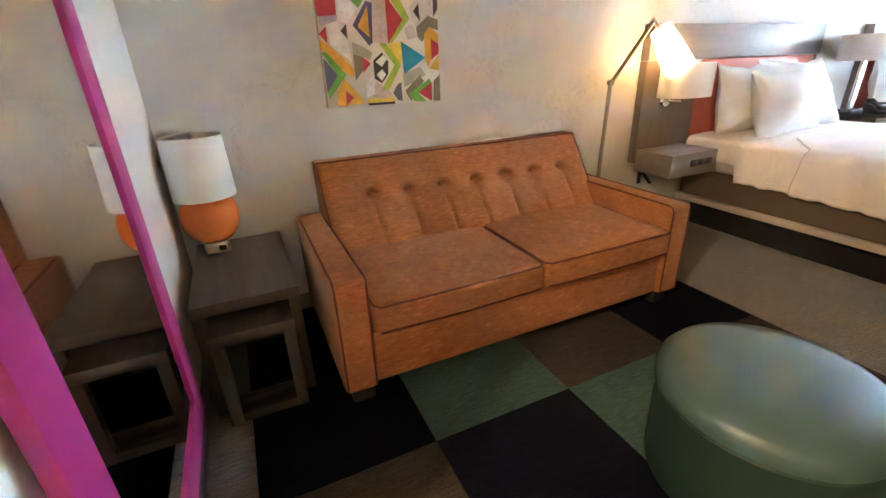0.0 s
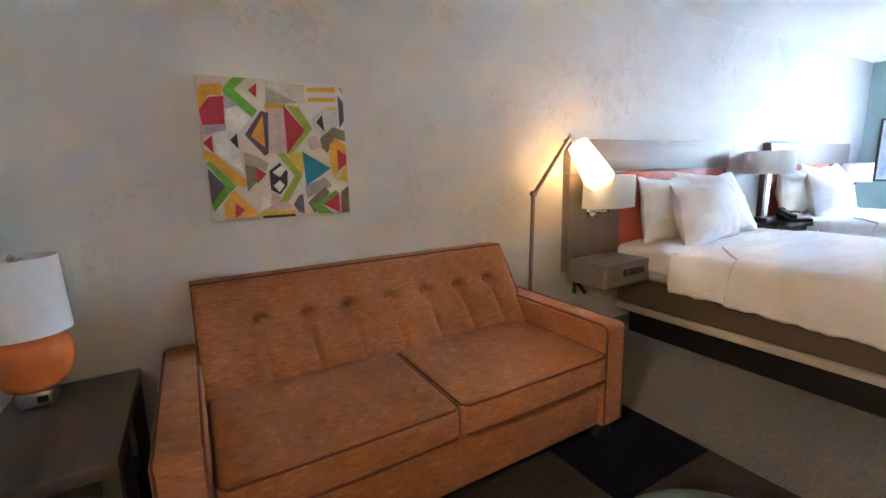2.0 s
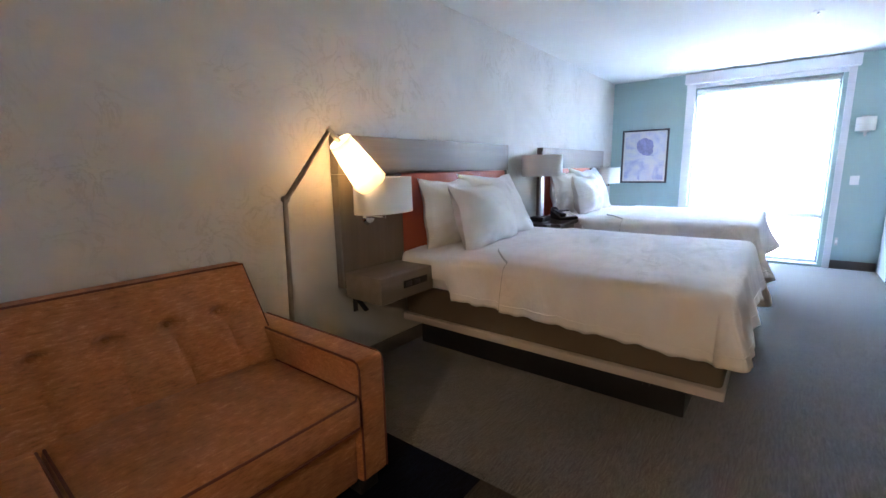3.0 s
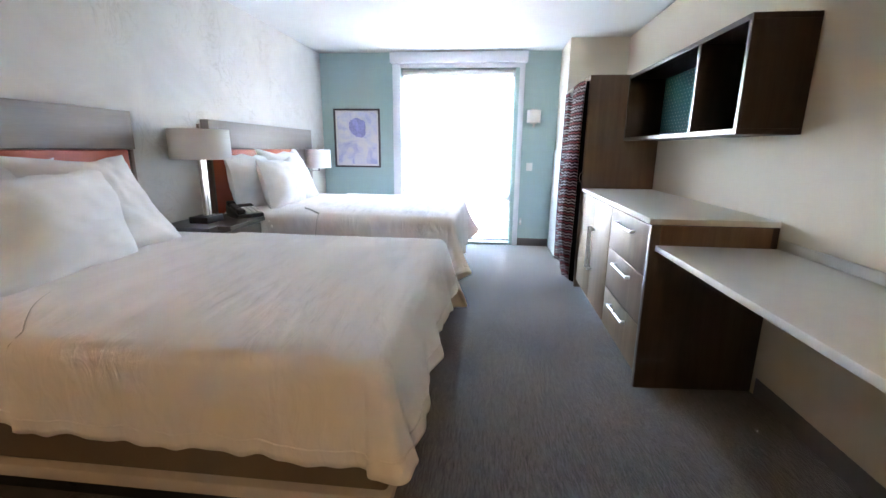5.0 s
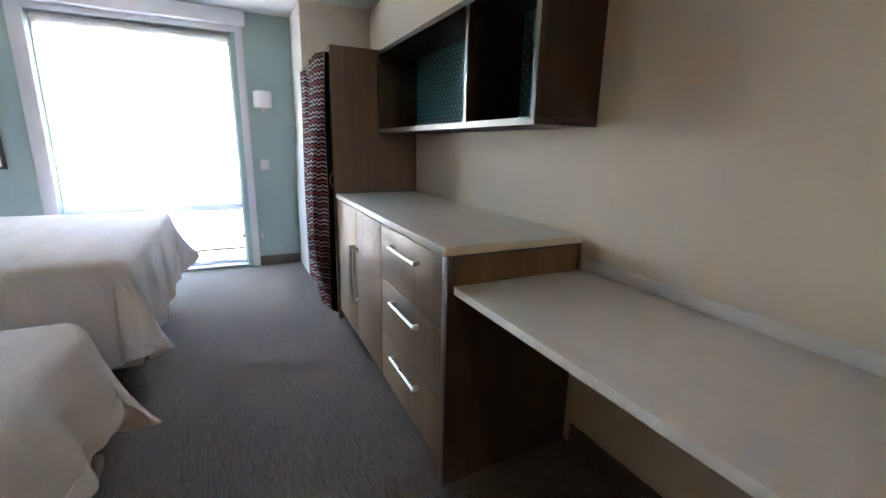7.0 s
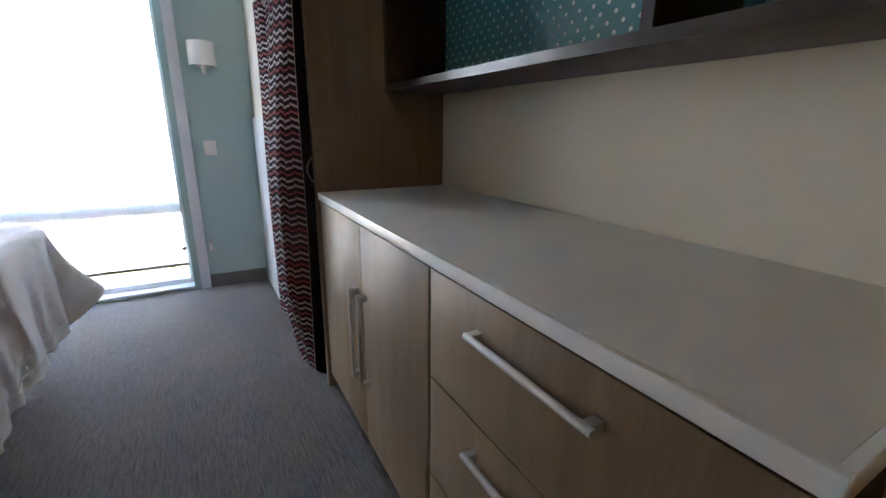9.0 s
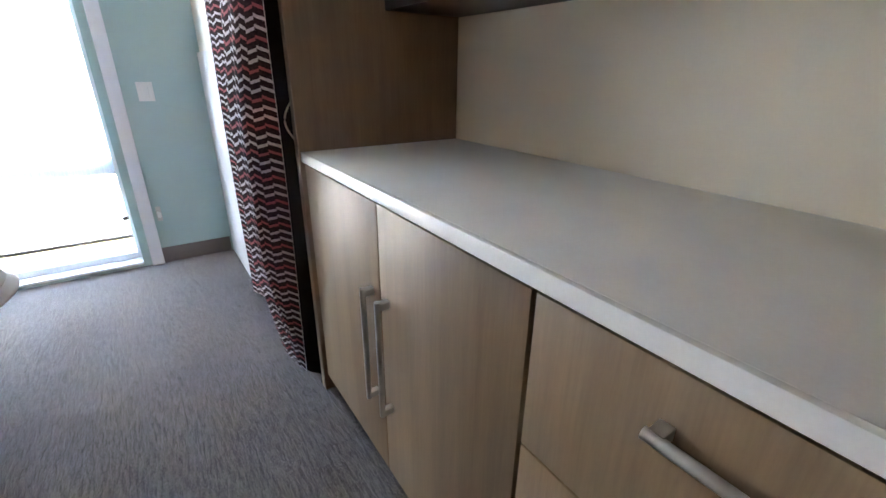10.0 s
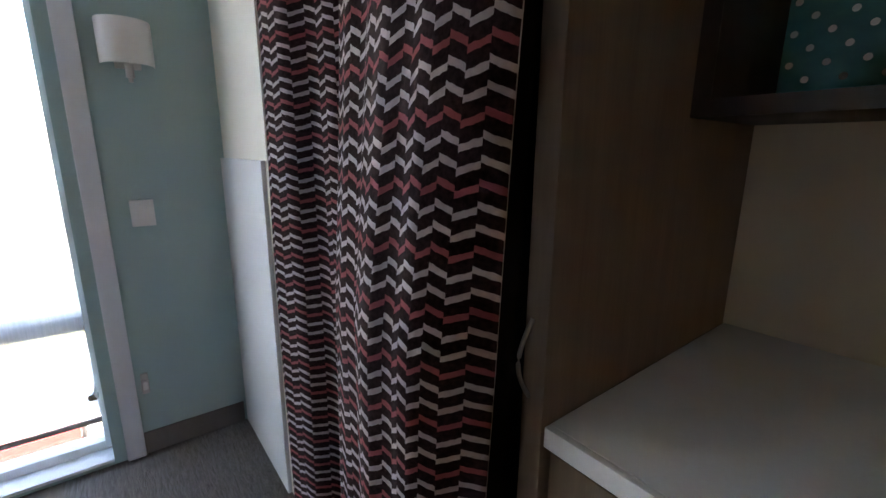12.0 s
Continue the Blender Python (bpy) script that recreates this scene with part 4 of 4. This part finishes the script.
    part("body", box(4.71, 5.26, 2.02, 2.42, 0.0, 0.693, 0.003), M["shaded_wood_z"], t)
    part("drawer_front", box(4.73, 5.24, 2.003, 2.02, 0.45, 0.67, 0.002), M["grey_wood"], t)


centre_stand()


def tall_lamp():
    x, y, z = 4.945, 2.225, 0.721
    t = thing("table_lamp", (x, y, z), "twin-post nickel table lamp with white drum shade", "lamp")
    part("base", box(x - 0.12, x + 0.06, y - 0.075, y + 0.06, z, z + 0.045, 0.004), M["black"], t, "black block base")
    for d in (-0.017, 0.017):
        part("post", box(x + d - 0.014, x + d + 0.014, y - 0.012, y + 0.012, z + 0.045, z + 0.45, 0.003), M["satin"], t)
    part("shade", lathe([(0.190, 0.428), (0.187, 0.624), (0.184, 0.624), (0.187, 0.428), (0.190, 0.428)], (x, y, z), 56), M["shade"], t, "white linen shade")
    part("finial", rod([(x, y, z + 0.45), (x, y, z + 0.66)], 0.008), M["steel"], t)


tall_lamp()


def phone():
    x, y, z = 5.185, 2.09, 0.721
    t = thing("telephone", (x, y, z), "black desk telephone with grey buttons on the nightstand", "telephone")
    m = Matrix.Translation((x, y, z)) @ pose(0, 0, 0, 0, 0, -34)
    wedge = box(-0.10, 0.10, -0.095, 0.095, 0.0, 0.085, 0.006)
    for v in wedge.verts:
        if v.co.y < 0:
            v.co.z *= 0.3
    part("body", moved(wedge, m), M["black"], t)
    tilt = m @ Matrix.Translation((0, -0.095, 0.026)) @ pose(0, 0, 0, 17)
    part("handset", moved(joined(box(-0.098, -0.045, 0.0, 0.19, 0.014, 0.034, 0.01, 3), box(-0.10, -0.043, 0.145, 0.195, 0.004, 0.040, 0.01, 3), box(-0.10, -0.043, -0.005, 0.045, 0.004, 0.040, 0.01, 3)), tilt), M["black"], t)
    part("face_plate", moved(box(-0.034, 0.094, 0.008, 0.184, 0.0005, 0.004, 0.001), tilt), M["grey_plastic"], t, "pale grey face plate")
    part("screen", moved(box(-0.02, 0.085, 0.135, 0.175, 0.0042, 0.008, 0.001), tilt), M["black"], t)
    for i in range(3):
        for j in range(4):
            part("key", moved(box(-0.018 + 0.036 * i, 0.008 + 0.036 * i, 0.016 + 0.028 * j, 0.036 + 0.028 * j, 0.0042, 0.010, 0.001), tilt), M["white_plastic"], t)


phone()


def framed_print():
    y0, y1, z0, z1, w = 1.675, 2.283, 0.985, 1.72, 0.022
    t = thing("framed_print", (EAST, (y0 + y1) / 2, z0), "dark framed print of lavender watercolour on the aqua wall", "picture")
    for a, b, c, d in ((y0, y0 + w, z0, z1), (y1 - w, y1, z0, z1), (y0 + w, y1 - w, z0, z0 + w), (y0 + w, y1 - w, z1 - w, z1)):
        part("frame_side", box(EAST - 0.032, EAST, a, b, c, d, 0.002), M["frame_dark"], t)
    part("mat_board", box(EAST - 0.014, EAST - 0.002, y0 + w, y1 - w, z0 + w, z1 - w), M["mat"], t)
    part("print", box(EAST - 0.017, EAST - 0.0145, y0 + 0.045, y1 - 0.045, z0 + 0.045, z1 - 0.045), M["watercolour"], t)

    def blob(cy, cz, ry, rz, d, seed):
        bm = bmesh.new()
        vs = []
        for k in range(40):
            a = 2 * math.pi * k / 40
            q = 1 + 0.16 * wave(math.cos(a), math.sin(a), seed, 1.6)
            vs.append(bm.verts.new((EAST - d, cy + ry * q * math.cos(a), cz + rz * q * math.sin(a))))
        fc = bm.faces.new(vs[::-1])
        bm.normal_update()
        if fc.normal.x > 0:
            bmesh.ops.reverse_faces(bm, faces=[fc])
        return bm
    part("painted_shape", blob(1.975, 1.50, 0.115, 0.105, 0.0180, 2.0), M["violet"], t)
    part("painted_shape", blob(1.945, 1.425, 0.085, 0.06, 0.0184, 5.0), M["violet"], t)


framed_print()


def wall_sconce():
    y, z = -0.258, 1.555
    t = thing("wall_sconce", (EAST, y, z), "small white curved-shade wall sconce on nickel stem", "lamp")
    part("plate", box(EAST - 0.012, EAST, y - 0.04, y + 0.04, z - 0.01, z + 0.165, 0.003), M["nickel"], t)
    part("arm", joined(rod([(EAST - 0.01, y, z + 0.02), (EAST - 0.055, y, z + 0.02)], 0.008), lathe([(0.013, -0.045), (0.013, 0.0)], (EAST - 0.055, y, z), 18), lathe([(0.007, -0.06), (0.007, -0.045)], (EAST - 0.055, y, z), 14)), M["nickel"], t)

    def f(off):
        def g(u, v):
            a = (u - 0.5) * 2
            return (EAST - 0.018 - (0.082 - off) * max(0.0, 1 - a * a) ** 0.5, y + (0.083 - off) * a, z + 0.148 * v)
        return g
    part("shade", joined(grid(24, 2, f(0.0)), grid(24, 2, f(0.003))), M["white_plastic"], t, "white half-round shade")


wall_sconce()


def plate(name, label, category, boxes, at):
    t = thing(name, at, label, category)
    for n, b, mt in boxes:
        part(n, box(*b), M[mt], t)
    return t


plate("light_switch", "white rocker light switch plate on the aqua wall", "switch",
      [("plate", (EAST - 0.006, EAST, -0.276, -0.198, 0.970, 1.072, 0.002), "white_plastic"), ("rocker", (EAST - 0.010, EAST - 0.005, -0.252, -0.222, 0.990, 1.052, 0.002), "white_plastic")], (EAST, -0.237, 1.02))
plate("wall_latch", "small metal latch on the wall beside the window", "latch",
      [("plate", (EAST - 0.012, EAST, -0.172, -0.146, 0.275, 0.365, 0.004), "nickel"), ("knob", (EAST - 0.034, EAST - 0.012, -0.169, -0.149, 0.300, 0.340, 0.006), "white_plastic")], (EAST, -0.156, 0.32))
OX, OZ = 3.313, 0.996
plate("wall_outlet", "white double wall outlet above the desk", "outlet",
      [("plate", (OX - 0.037, OX + 0.037, SOUTH, SOUTH + 0.006, OZ - 0.057, OZ + 0.057, 0.002), "white_plastic")]
      + [("socket", (OX - 0.017, OX + 0.017, SOUTH + 0.005, SOUTH + 0.009, OZ + d - 0.014, OZ + d + 0.014, 0.003), "white_plastic") for d in (-0.021, 0.021)]
      + [("slot", (OX + e - 0.0015, OX + e + 0.0015, SOUTH + 0.008, SOUTH + 0.0096, OZ + d - 0.004, OZ + d + 0.006), "black") for d in (-0.021, 0.021) for e in (-0.006, 0.006)]
      + [("slot", (OX - 0.002, OX + 0.002, SOUTH + 0.008, SOUTH + 0.0096, OZ + d - 0.011, OZ + d - 0.007), "black") for d in (-0.021, 0.021)], (OX, SOUTH, OZ))
sp = thing("sprinkler", (5.725, 0.31, TOP), "small white ceiling fire sprinkler", "sprinkler")
part("rose", lathe([(0.04, 0.0), (0.036, -0.006), (0.012, -0.010), (0.0, -0.010)], (5.725, 0.31, TOP), 28), M["white_plastic"], sp)
part("head", lathe([(0.008, -0.008), (0.008, -0.03), (0.018, -0.032), (0.0, -0.034)], (5.725, 0.31, TOP), 18), M["nickel"], sp)
hl = thing("ceiling_light", (-1.6, -0.2, TOP), "round white hallway ceiling light", "lamp")
part("rim", lathe([(0.17, 0.0), (0.17, -0.02), (0.15, -0.025), (0.15, 0.0)], (-1.6, -0.2, TOP), 40), M["nickel"], hl)

# ---- desk wall ----
CF, CX0, CX1, PX = -0.553, 4.340, 6.046, 6.082


def handle(x0, z0, x1, z1, y, parent):
    h = part("handle", skew(rod([(x0, y, z0), (x1, y, z1)], 0.0075)), M["nickel"], parent, "brushed nickel bar handle")
    k = 0.012
    d = Vector((x1 - x0, 0, z1 - z0)).normalized() * k
    for px, pz in ((x0 + d.x, z0 + d.z), (x1 - d.x, z1 - d.z)):
        part("post", skew(box(px - 0.009, px + 0.009, -0.5605, y, pz - 0.009, pz + 0.009, 0.002)), M["nickel"], h)


def skew(bm):
    """The cabinet run stands a little out of square, its near end further into the room."""
    for v in bm.verts:
        v.co.y += 0.018 * (CX1 - v.co.x) / 1.72 * max(0.0, (v.co.y - SOUTH) / 0.59)
    return bm


def base_cabinets():
    t = thing("drawer_cabinet", (4.69, -0.85, 0), "taupe oak three-drawer cabinet with bar handles", "cabinet", "base cabinets")
    part("body", skew(box(4.345, 5.050, SOUTH, -0.577, 0.075, 0.880)), M["oak_dark"], t)
    part("plinth", skew(box(4.345, 5.050, SOUTH, -0.62, 0.0, 0.075)), M["black"], t)
    end = box(4.306, 4.345, SOUTH, -0.556, 0.0, 0.880, 0.001)
    for v in end.verts:
        if v.co.x < 4.32:
            v.co.x += 0.034 * (-0.556 - v.co.y) / 0.589
    part("end_panel", skew(end), M["oak_dark"], t, "dark wood end panel")
    for z0, z1, hz in ((0.606, 0.872, 0.798), (0.334, 0.602, 0.535), (0.072, 0.330, 0.262)):
        d = part("drawer_front", skew(box(4.348, 5.048, -0.577, -0.560, z0, z1, 0.0015)), M["oak"], t)
        handle(4.558, hz, 4.862, hz, -0.537, d)
    t = thing("door_cabinet", (5.54, -0.85, 0), "taupe oak two-door cabinet with long bar handles", "cabinet", "base cabinets")
    part("body", skew(box(5.054, 6.040, SOUTH, -0.577, 0.075, 0.880)), M["oak_dark"], t)
    part("plinth", skew(box(5.054, 6.040, SOUTH, -0.62, 0.0, 0.075)), M["black"], t)
    for x0, x1, hx in ((5.057, 5.536, 5.497), (5.540, 6.038, 5.579)):
        d = part("door", skew(box(x0, x1, -0.577, -0.560, 0.075, 0.872, 0.0015)), M["oak"], t)
        handle(hx, 0.318, hx, 0.652, -0.532, d)
    w = thing("worktop", (5.19, -0.85, 0.88), "pale stone worktop over the base cabinets", "worktop")
    part("slab", skew(box(CX0 + 0.006, CX1 - 0.001, SOUTH + 0.001, CF - 0.012, 0.880, 0.910, 0.0015)), M["counter"], w)
    part("front_edge", skew(box(CX0 - 0.006, CX1 - 0.001, CF - 0.012, CF, 0.880, 0.910, 0.0015)), M["counter"], w)
    part("end_edge", skew(box(CX0 - 0.006, CX0 + 0.006, SOUTH + 0.001, CF - 0.012, 0.880, 0.910, 0.0015)), M["counter"], w)


base_cabinets()

desk = thing("desk", (3.0, -0.85, 0.75), "long pale wall-mounted desk top with low backsplash", "desk")
part("desktop", box(1.75, 4.311, SOUTH + 0.001, -0.565, 0.752, 0.780, 0.002), M["counter"], desk)
part("backsplash", box(1.75, 4.311, SOUTH + 0.001, SOUTH + 0.014, 0.780, 0.825, 0.002), M["counter"], desk)
part("end_panel", box(1.75, 1.78, SOUTH + 0.01, -0.58, 0.0, 0.752, 0.001), M["oak_dark"], desk)
part("support_rail", box(1.78, 4.311, SOUTH + 0.001, SOUTH + 0.02, 0.69, 0.752, 0.001), M["oak_dark"], desk)
part("filler", box(4.3085, 4.3115, SOUTH + 0.05, -0.545, 0.7805, 0.879), M["oak"], desk)


def wall_shelf():
    x0, x1, yf, z0, z1, w = 4.322, CX1 - 0.001, -0.862, 1.316, 1.832, 0.026
    t = thing("wall_shelf", ((x0 + x1) / 2, -1.0, z0), "dark open wall shelf with teal dotted back panels", "shelf")
    part("bottom", box(x0, x1, SOUTH + 0.001, yf, z0, z0 + w, 0.001), M["walnut"], t)
    part("top", box(x0, x1, SOUTH + 0.001, yf, z1 - w, z1, 0.001), M["walnut"], t)
    D = 4.815
    ups = (x0, x0 + w), (D - w / 2, D + w / 2), (x1 - w, x1)
    for a, b in ups:
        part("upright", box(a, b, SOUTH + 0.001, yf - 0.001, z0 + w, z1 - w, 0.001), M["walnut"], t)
    for a, b in ((x0 + w, D - w / 2), (D + w / 2, x1 - w)):
        part("back_panel", box(a, b, SOUTH + 0.001, SOUTH + 0.008, z0 + w, z1 - w), M["dots"], t, "teal back panel with white dots")
    part("edge_band", box(x0, x1, yf, yf + 0.0015, z0, z0 + w), M["edge"], t, "satin edge band")
    part("edge_band", box(x0, x1, yf, yf + 0.0015, z1 - w, z1), M["edge"], t)
    for a, b in ups:
        part("edge_band", box(a, b, yf, yf + 0.0015, z0 + w, z1 - w), M["edge"], t)


wall_shelf()


def closet():
    t = thing("closet", (6.48, -0.83, 0), "open taupe wood closet with curtain front", "closet")
    part("side_panel", box(CX1, PX, SOUTH + 0.001, -0.548, 0.0, 1.845, 0.002), M["oak_mid"], t)
    part("top_panel", box(PX, 7.149, SOUTH + 0.001, -0.548, 1.815, 1.845, 0.002), M["oak_mid"], t)
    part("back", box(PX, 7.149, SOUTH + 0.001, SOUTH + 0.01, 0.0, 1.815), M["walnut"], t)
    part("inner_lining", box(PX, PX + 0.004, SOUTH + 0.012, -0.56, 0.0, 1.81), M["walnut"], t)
    part("rod", rod([(PX, -0.562, 1.775), (7.149, -0.562, 1.775)], 0.011), M["nickel"], t, "nickel curtain rod")


closet()


def curtain(x0, x1, line, folds, depth, bottom, top, width, label, seed, lean=0.0, lined=False, flat=0.0):
    """Cloth from x0 to x1; line(u) gives its plan, with small folds on top."""
    t = thing("curtain", ((x0 + x1) / 2, line(0.5), top), label, "curtain", "closet curtains")

    def f(u, v):
        a = u * folds * 2 * math.pi
        low = 1 - v
        k = 0.6 + 0.4 * low
        px = x0 + (x1 - x0) * u + 0.008 * math.sin(a + seed) * low + lean * low * (1 - u)
        held = 0.65 * (1 - min(1.0, low * 2.2)) if lined else 0.0
        drawn = 0.8 * max(0.0, (low - 0.74) / 0.26) ** 1.2 if lined else 0.0
        held = max(held, drawn)
        py = line(u) * (1 - held) + line(0.0) * held
        calm = 1.0 if flat == 0 else 0.2 + 0.8 * min(1.0, max(0.0, (u - flat) / 0.12))
        py += calm * depth * k * (math.sin(a + seed) + 0.4 * math.sin(2.1 * a + seed * 2 + 1.2 * low)) + 0.010 * wave(u * 6, v * 2, seed)
        return (px, py, bottom + (top - bottom) * v + 0.012 * math.sin(u * 9 + seed) * low)
    cl = part("cloth", grid(int(30 * folds), 40, f, lambda u, v: (u * width, v * (top - bottom))), M["chevron"], t, "brown chevron cloth with white and red stripes", 80)
    sol = cl.modifiers.new("thickness", 'SOLIDIFY')
    sol.thickness = 0.003
    if lined:
        # black lining turned back towards the closet side
        def turned(u, v):
            px, py, pz = f(0.0, v)
            return (px + 0.002 + u * (6.090 + 0.030 * (1 - v) - px), py + u * (-0.575 - py) + 0.006 * math.sin(3 * u + 4 * v), pz - 0.02 * (1 - v) * u)
        ln = part("lining", grid(8, 30, turned), M["lining"], t, "black blackout lining")
        ls = ln.modifiers.new("thickness", 'SOLIDIFY')
        ls.thickness = 0.002
    # pale cord added for the light that shows through the cloth edge
    part("lit_edge_cord", rod([(q[0] - 0.001, q[1] + 0.001, q[2]) for q in (f(0.0, k / 60) for k in range(61))], 0.0015, 6), M["shade_and_edge_grey"], t, "pale cord painting the light through the cloth edge")
    n = int(folds * 2)
    for k in range(n):
        px, py, pz = f((k + 0.5) / n, 0.985)
        ring = lathe([(0.016, -0.003), (0.024, -0.003), (0.024, 0.003), (0.016, 0.003), (0.016, -0.003)], (0, 0, 0), 18)
        part("grommet", moved(ring, Matrix.Translation((px, -0.548, 1.775)) @ pose(0, 0, 0, 0, 80)), M["nickel"], t)


def near_line(u):
    return -0.515 + 0.100 * math.sin(math.pi / 2 * min(1.0, u / 0.26)) - (0.055 * ((u - 0.26) / 0.74) ** 2 if u > 0.26 else 0.0)


def far_line(u):
    return -0.80 + 0.29 * math.sin(math.pi / 2 * min(1.0, u / 0.74)) ** 1.4 - (0.09 * ((u - 0.74) / 0.26) ** 2 if u > 0.74 else 0.0)


curtain(6.052, 6.49, near_line, 2.7, 0.011, 0.035, 1.80, 0.70, "patterned brown chevron curtain drawn over the closet", 0.0, 0.105, True, 0.24)
curtain(6.52, 7.13, far_line, 2.8, 0.021, 0.030, 1.80, 0.72, "patterned brown chevron curtain hanging deeper beside the shaft", 2.4)
part("pull", rod([(PX - 0.012, -0.548 + 0.024 * math.sin(math.pi * k / 12), 0.945 + 0.11 * k / 12) for k in range(13)], 0.003, 10), M["steel"], bpy.data.objects["closet"], "dull steel bow pull")


# ---- outside ----
GZ = -6.0
structure("ground", box(EAST + 0.3, 400, -300, 300, GZ - 0.5, GZ), M["concrete"], "pale sunlit concrete car park reaching the horizon", "ground")
structure("pavement", box(EAST + 0.5, 13.0, -60, 60, GZ, GZ + 0.14, 0.02), M["concrete"], "concrete walk along the building", "pavement")
solid("grass_strip", box(27.0, 33.0, -80, 60, GZ, GZ + 0.12, 0.03), M["grass"], "dry grass strip between parking rows", "grass", kind="structure")


def car(paint, label):
    t = thing("car", (0, 0, 0), label, "car", "parked cars")
    prof = [(-2.1, 0.35), (-2.15, 0.75), (-1.9, 0.95), (-1.2, 1.0), (-0.7, 1.42), (0.7, 1.45), (1.45, 1.02), (2.05, 0.92), (2.12, 0.40)]

    def body(w, pts):
        bm = bmesh.new()
        a, b = [[bm.verts.new((x, s * w * (1 if z < 1.05 else 0.82), z)) for x, z in pts] for s in (-1, 1)]
        n = len(pts)
        for k in range(n):
            bm.faces.new((a[k], a[(k + 1) % n], b[(k + 1) % n], b[k]))
        bm.faces.new(a[::-1])
        bm.faces.new(b)
        bmesh.ops.recalc_face_normals(bm, faces=bm.faces)
        bmesh.ops.bevel(bm, geom=bm.edges[:], offset=0.05, segments=2, affect='EDGES')
        return bm
    part("body", body(0.88, prof), M[paint], t)
    part("window_band", joined(box(-0.62, 0.75, -0.80, 0.80, 1.06, 1.36, 0.03)), M["dark_glass"], t)
    for x in (-1.3, 1.3):
        for y in (-0.84, 0.84):
            w = part("wheel", moved(lathe([(0.0, -0.1), (0.20, -0.1), (0.32, -0.09), (0.33, 0.0), (0.32, 0.09), (0.20, 0.1), (0.0, 0.1)], (0, 0, 0), 24), Matrix.Translation((x, y, 0.33)) @ pose(0, 0, 0, 90)), M["tyre"], t)
            part("rim", moved(lathe([(0.0, -0.115), (0.18, -0.105), (0.19, 0.105), (0.0, 0.115)], (0, 0, 0), 20), Matrix.Translation((x, y, 0.33)) @ pose(0, 0, 0, 90)), M["nickel"], w)
    return t


red_car = car("car_red", "parked red car with dark windows below the window")
red_car.matrix_basis = pose(20.4, 2.0, GZ)
first_car = car("car_white", "parked white car with dark windows in sunlight")
spots = [(22.0, -6.0), (22.0, -3.1), (22.0, 8.5), (38.0, -16.0), (38.0, -10.2), (38.0, -4.5), (38.0, 1.2), (38.0, 9.6)]
first_car.matrix_basis = pose(22.0, -0.2, GZ)
for k, (x, y) in enumerate(spots):
    copy_thing(first_car, pose(x, y, GZ, 0, 0, 180 * (k % 2) + 2 * (k % 3)))


def shrub():
    t = thing("shrub", (0, 0, 0), "green leafy shrub in the planted strip", "shrub", "shrubs outside")
    part("trunk", lathe([(0.09, 0.0), (0.06, 0.5), (0.02, 1.3)], (0, 0, 0), 10), M["bark"], t)
    rnd = random.Random(5)
    vs, fs = [], []
    for k in range(900):
        a, h = rnd.uniform(0, 6.283), rnd.uniform(0.35, 2.3)
        r = (0.95 * math.sin(math.pi * min(1, (h - 0.2) / 2.25)) ** 0.6) * (0.45 + 0.55 * rnd.random()) * (1 + 0.25 * math.sin(3 * a + h * 2))
        c = Vector((r * math.cos(a), r * math.sin(a), h))
        q = Euler((rnd.uniform(-1, 1), rnd.uniform(-1, 1), rnd.uniform(0, 6))).to_matrix()
        i = len(vs)
        for p in ((-0.09, 0, 0), (0, -0.045, 0.01), (0.09, 0, 0), (0, 0.045, 0.01)):
            vs.append(c + q @ Vector(p))
        fs.append((i, i + 1, i + 2, i + 3))
    me = bpy.data.meshes.new("crown")
    me.from_pydata(vs, [], fs)
    me.materials.append(M["leaf"])
    ob = new("crown", me)
    ob.parent = t
    return t


first_shrub = shrub()
first_shrub.matrix_basis = pose(29.0, -3.6, GZ + 0.12)
for k, (x, y) in enumerate([(30.0, -8.0), (29.5, 1.5), (30.5, 6.0), (29.0, -13.0), (31.0, 12.0)]):
    copy_thing(first_shrub, pose(x, y, GZ + 0.12, 0, 0, 70 * k))


def far_building():
    t = thing("commercial_building", (95, -10, GZ), "long low pale commercial building across the car park", "building")
    part("wall", box(90, 110, -70, 60, GZ, GZ + 6.0), M["stucco"], t)
    part("roof", box(89.6, 110.4, -70.4, 60.4, GZ + 6.0, GZ + 6.5), M["concrete"], t)
    for k in range(20):
        part("window", box(89.9, 90.0, -66 + 6.2 * k, -62.5 + 6.2 * k, GZ + 1.0, GZ + 3.6), M["grey_plastic"], t)


far_building()
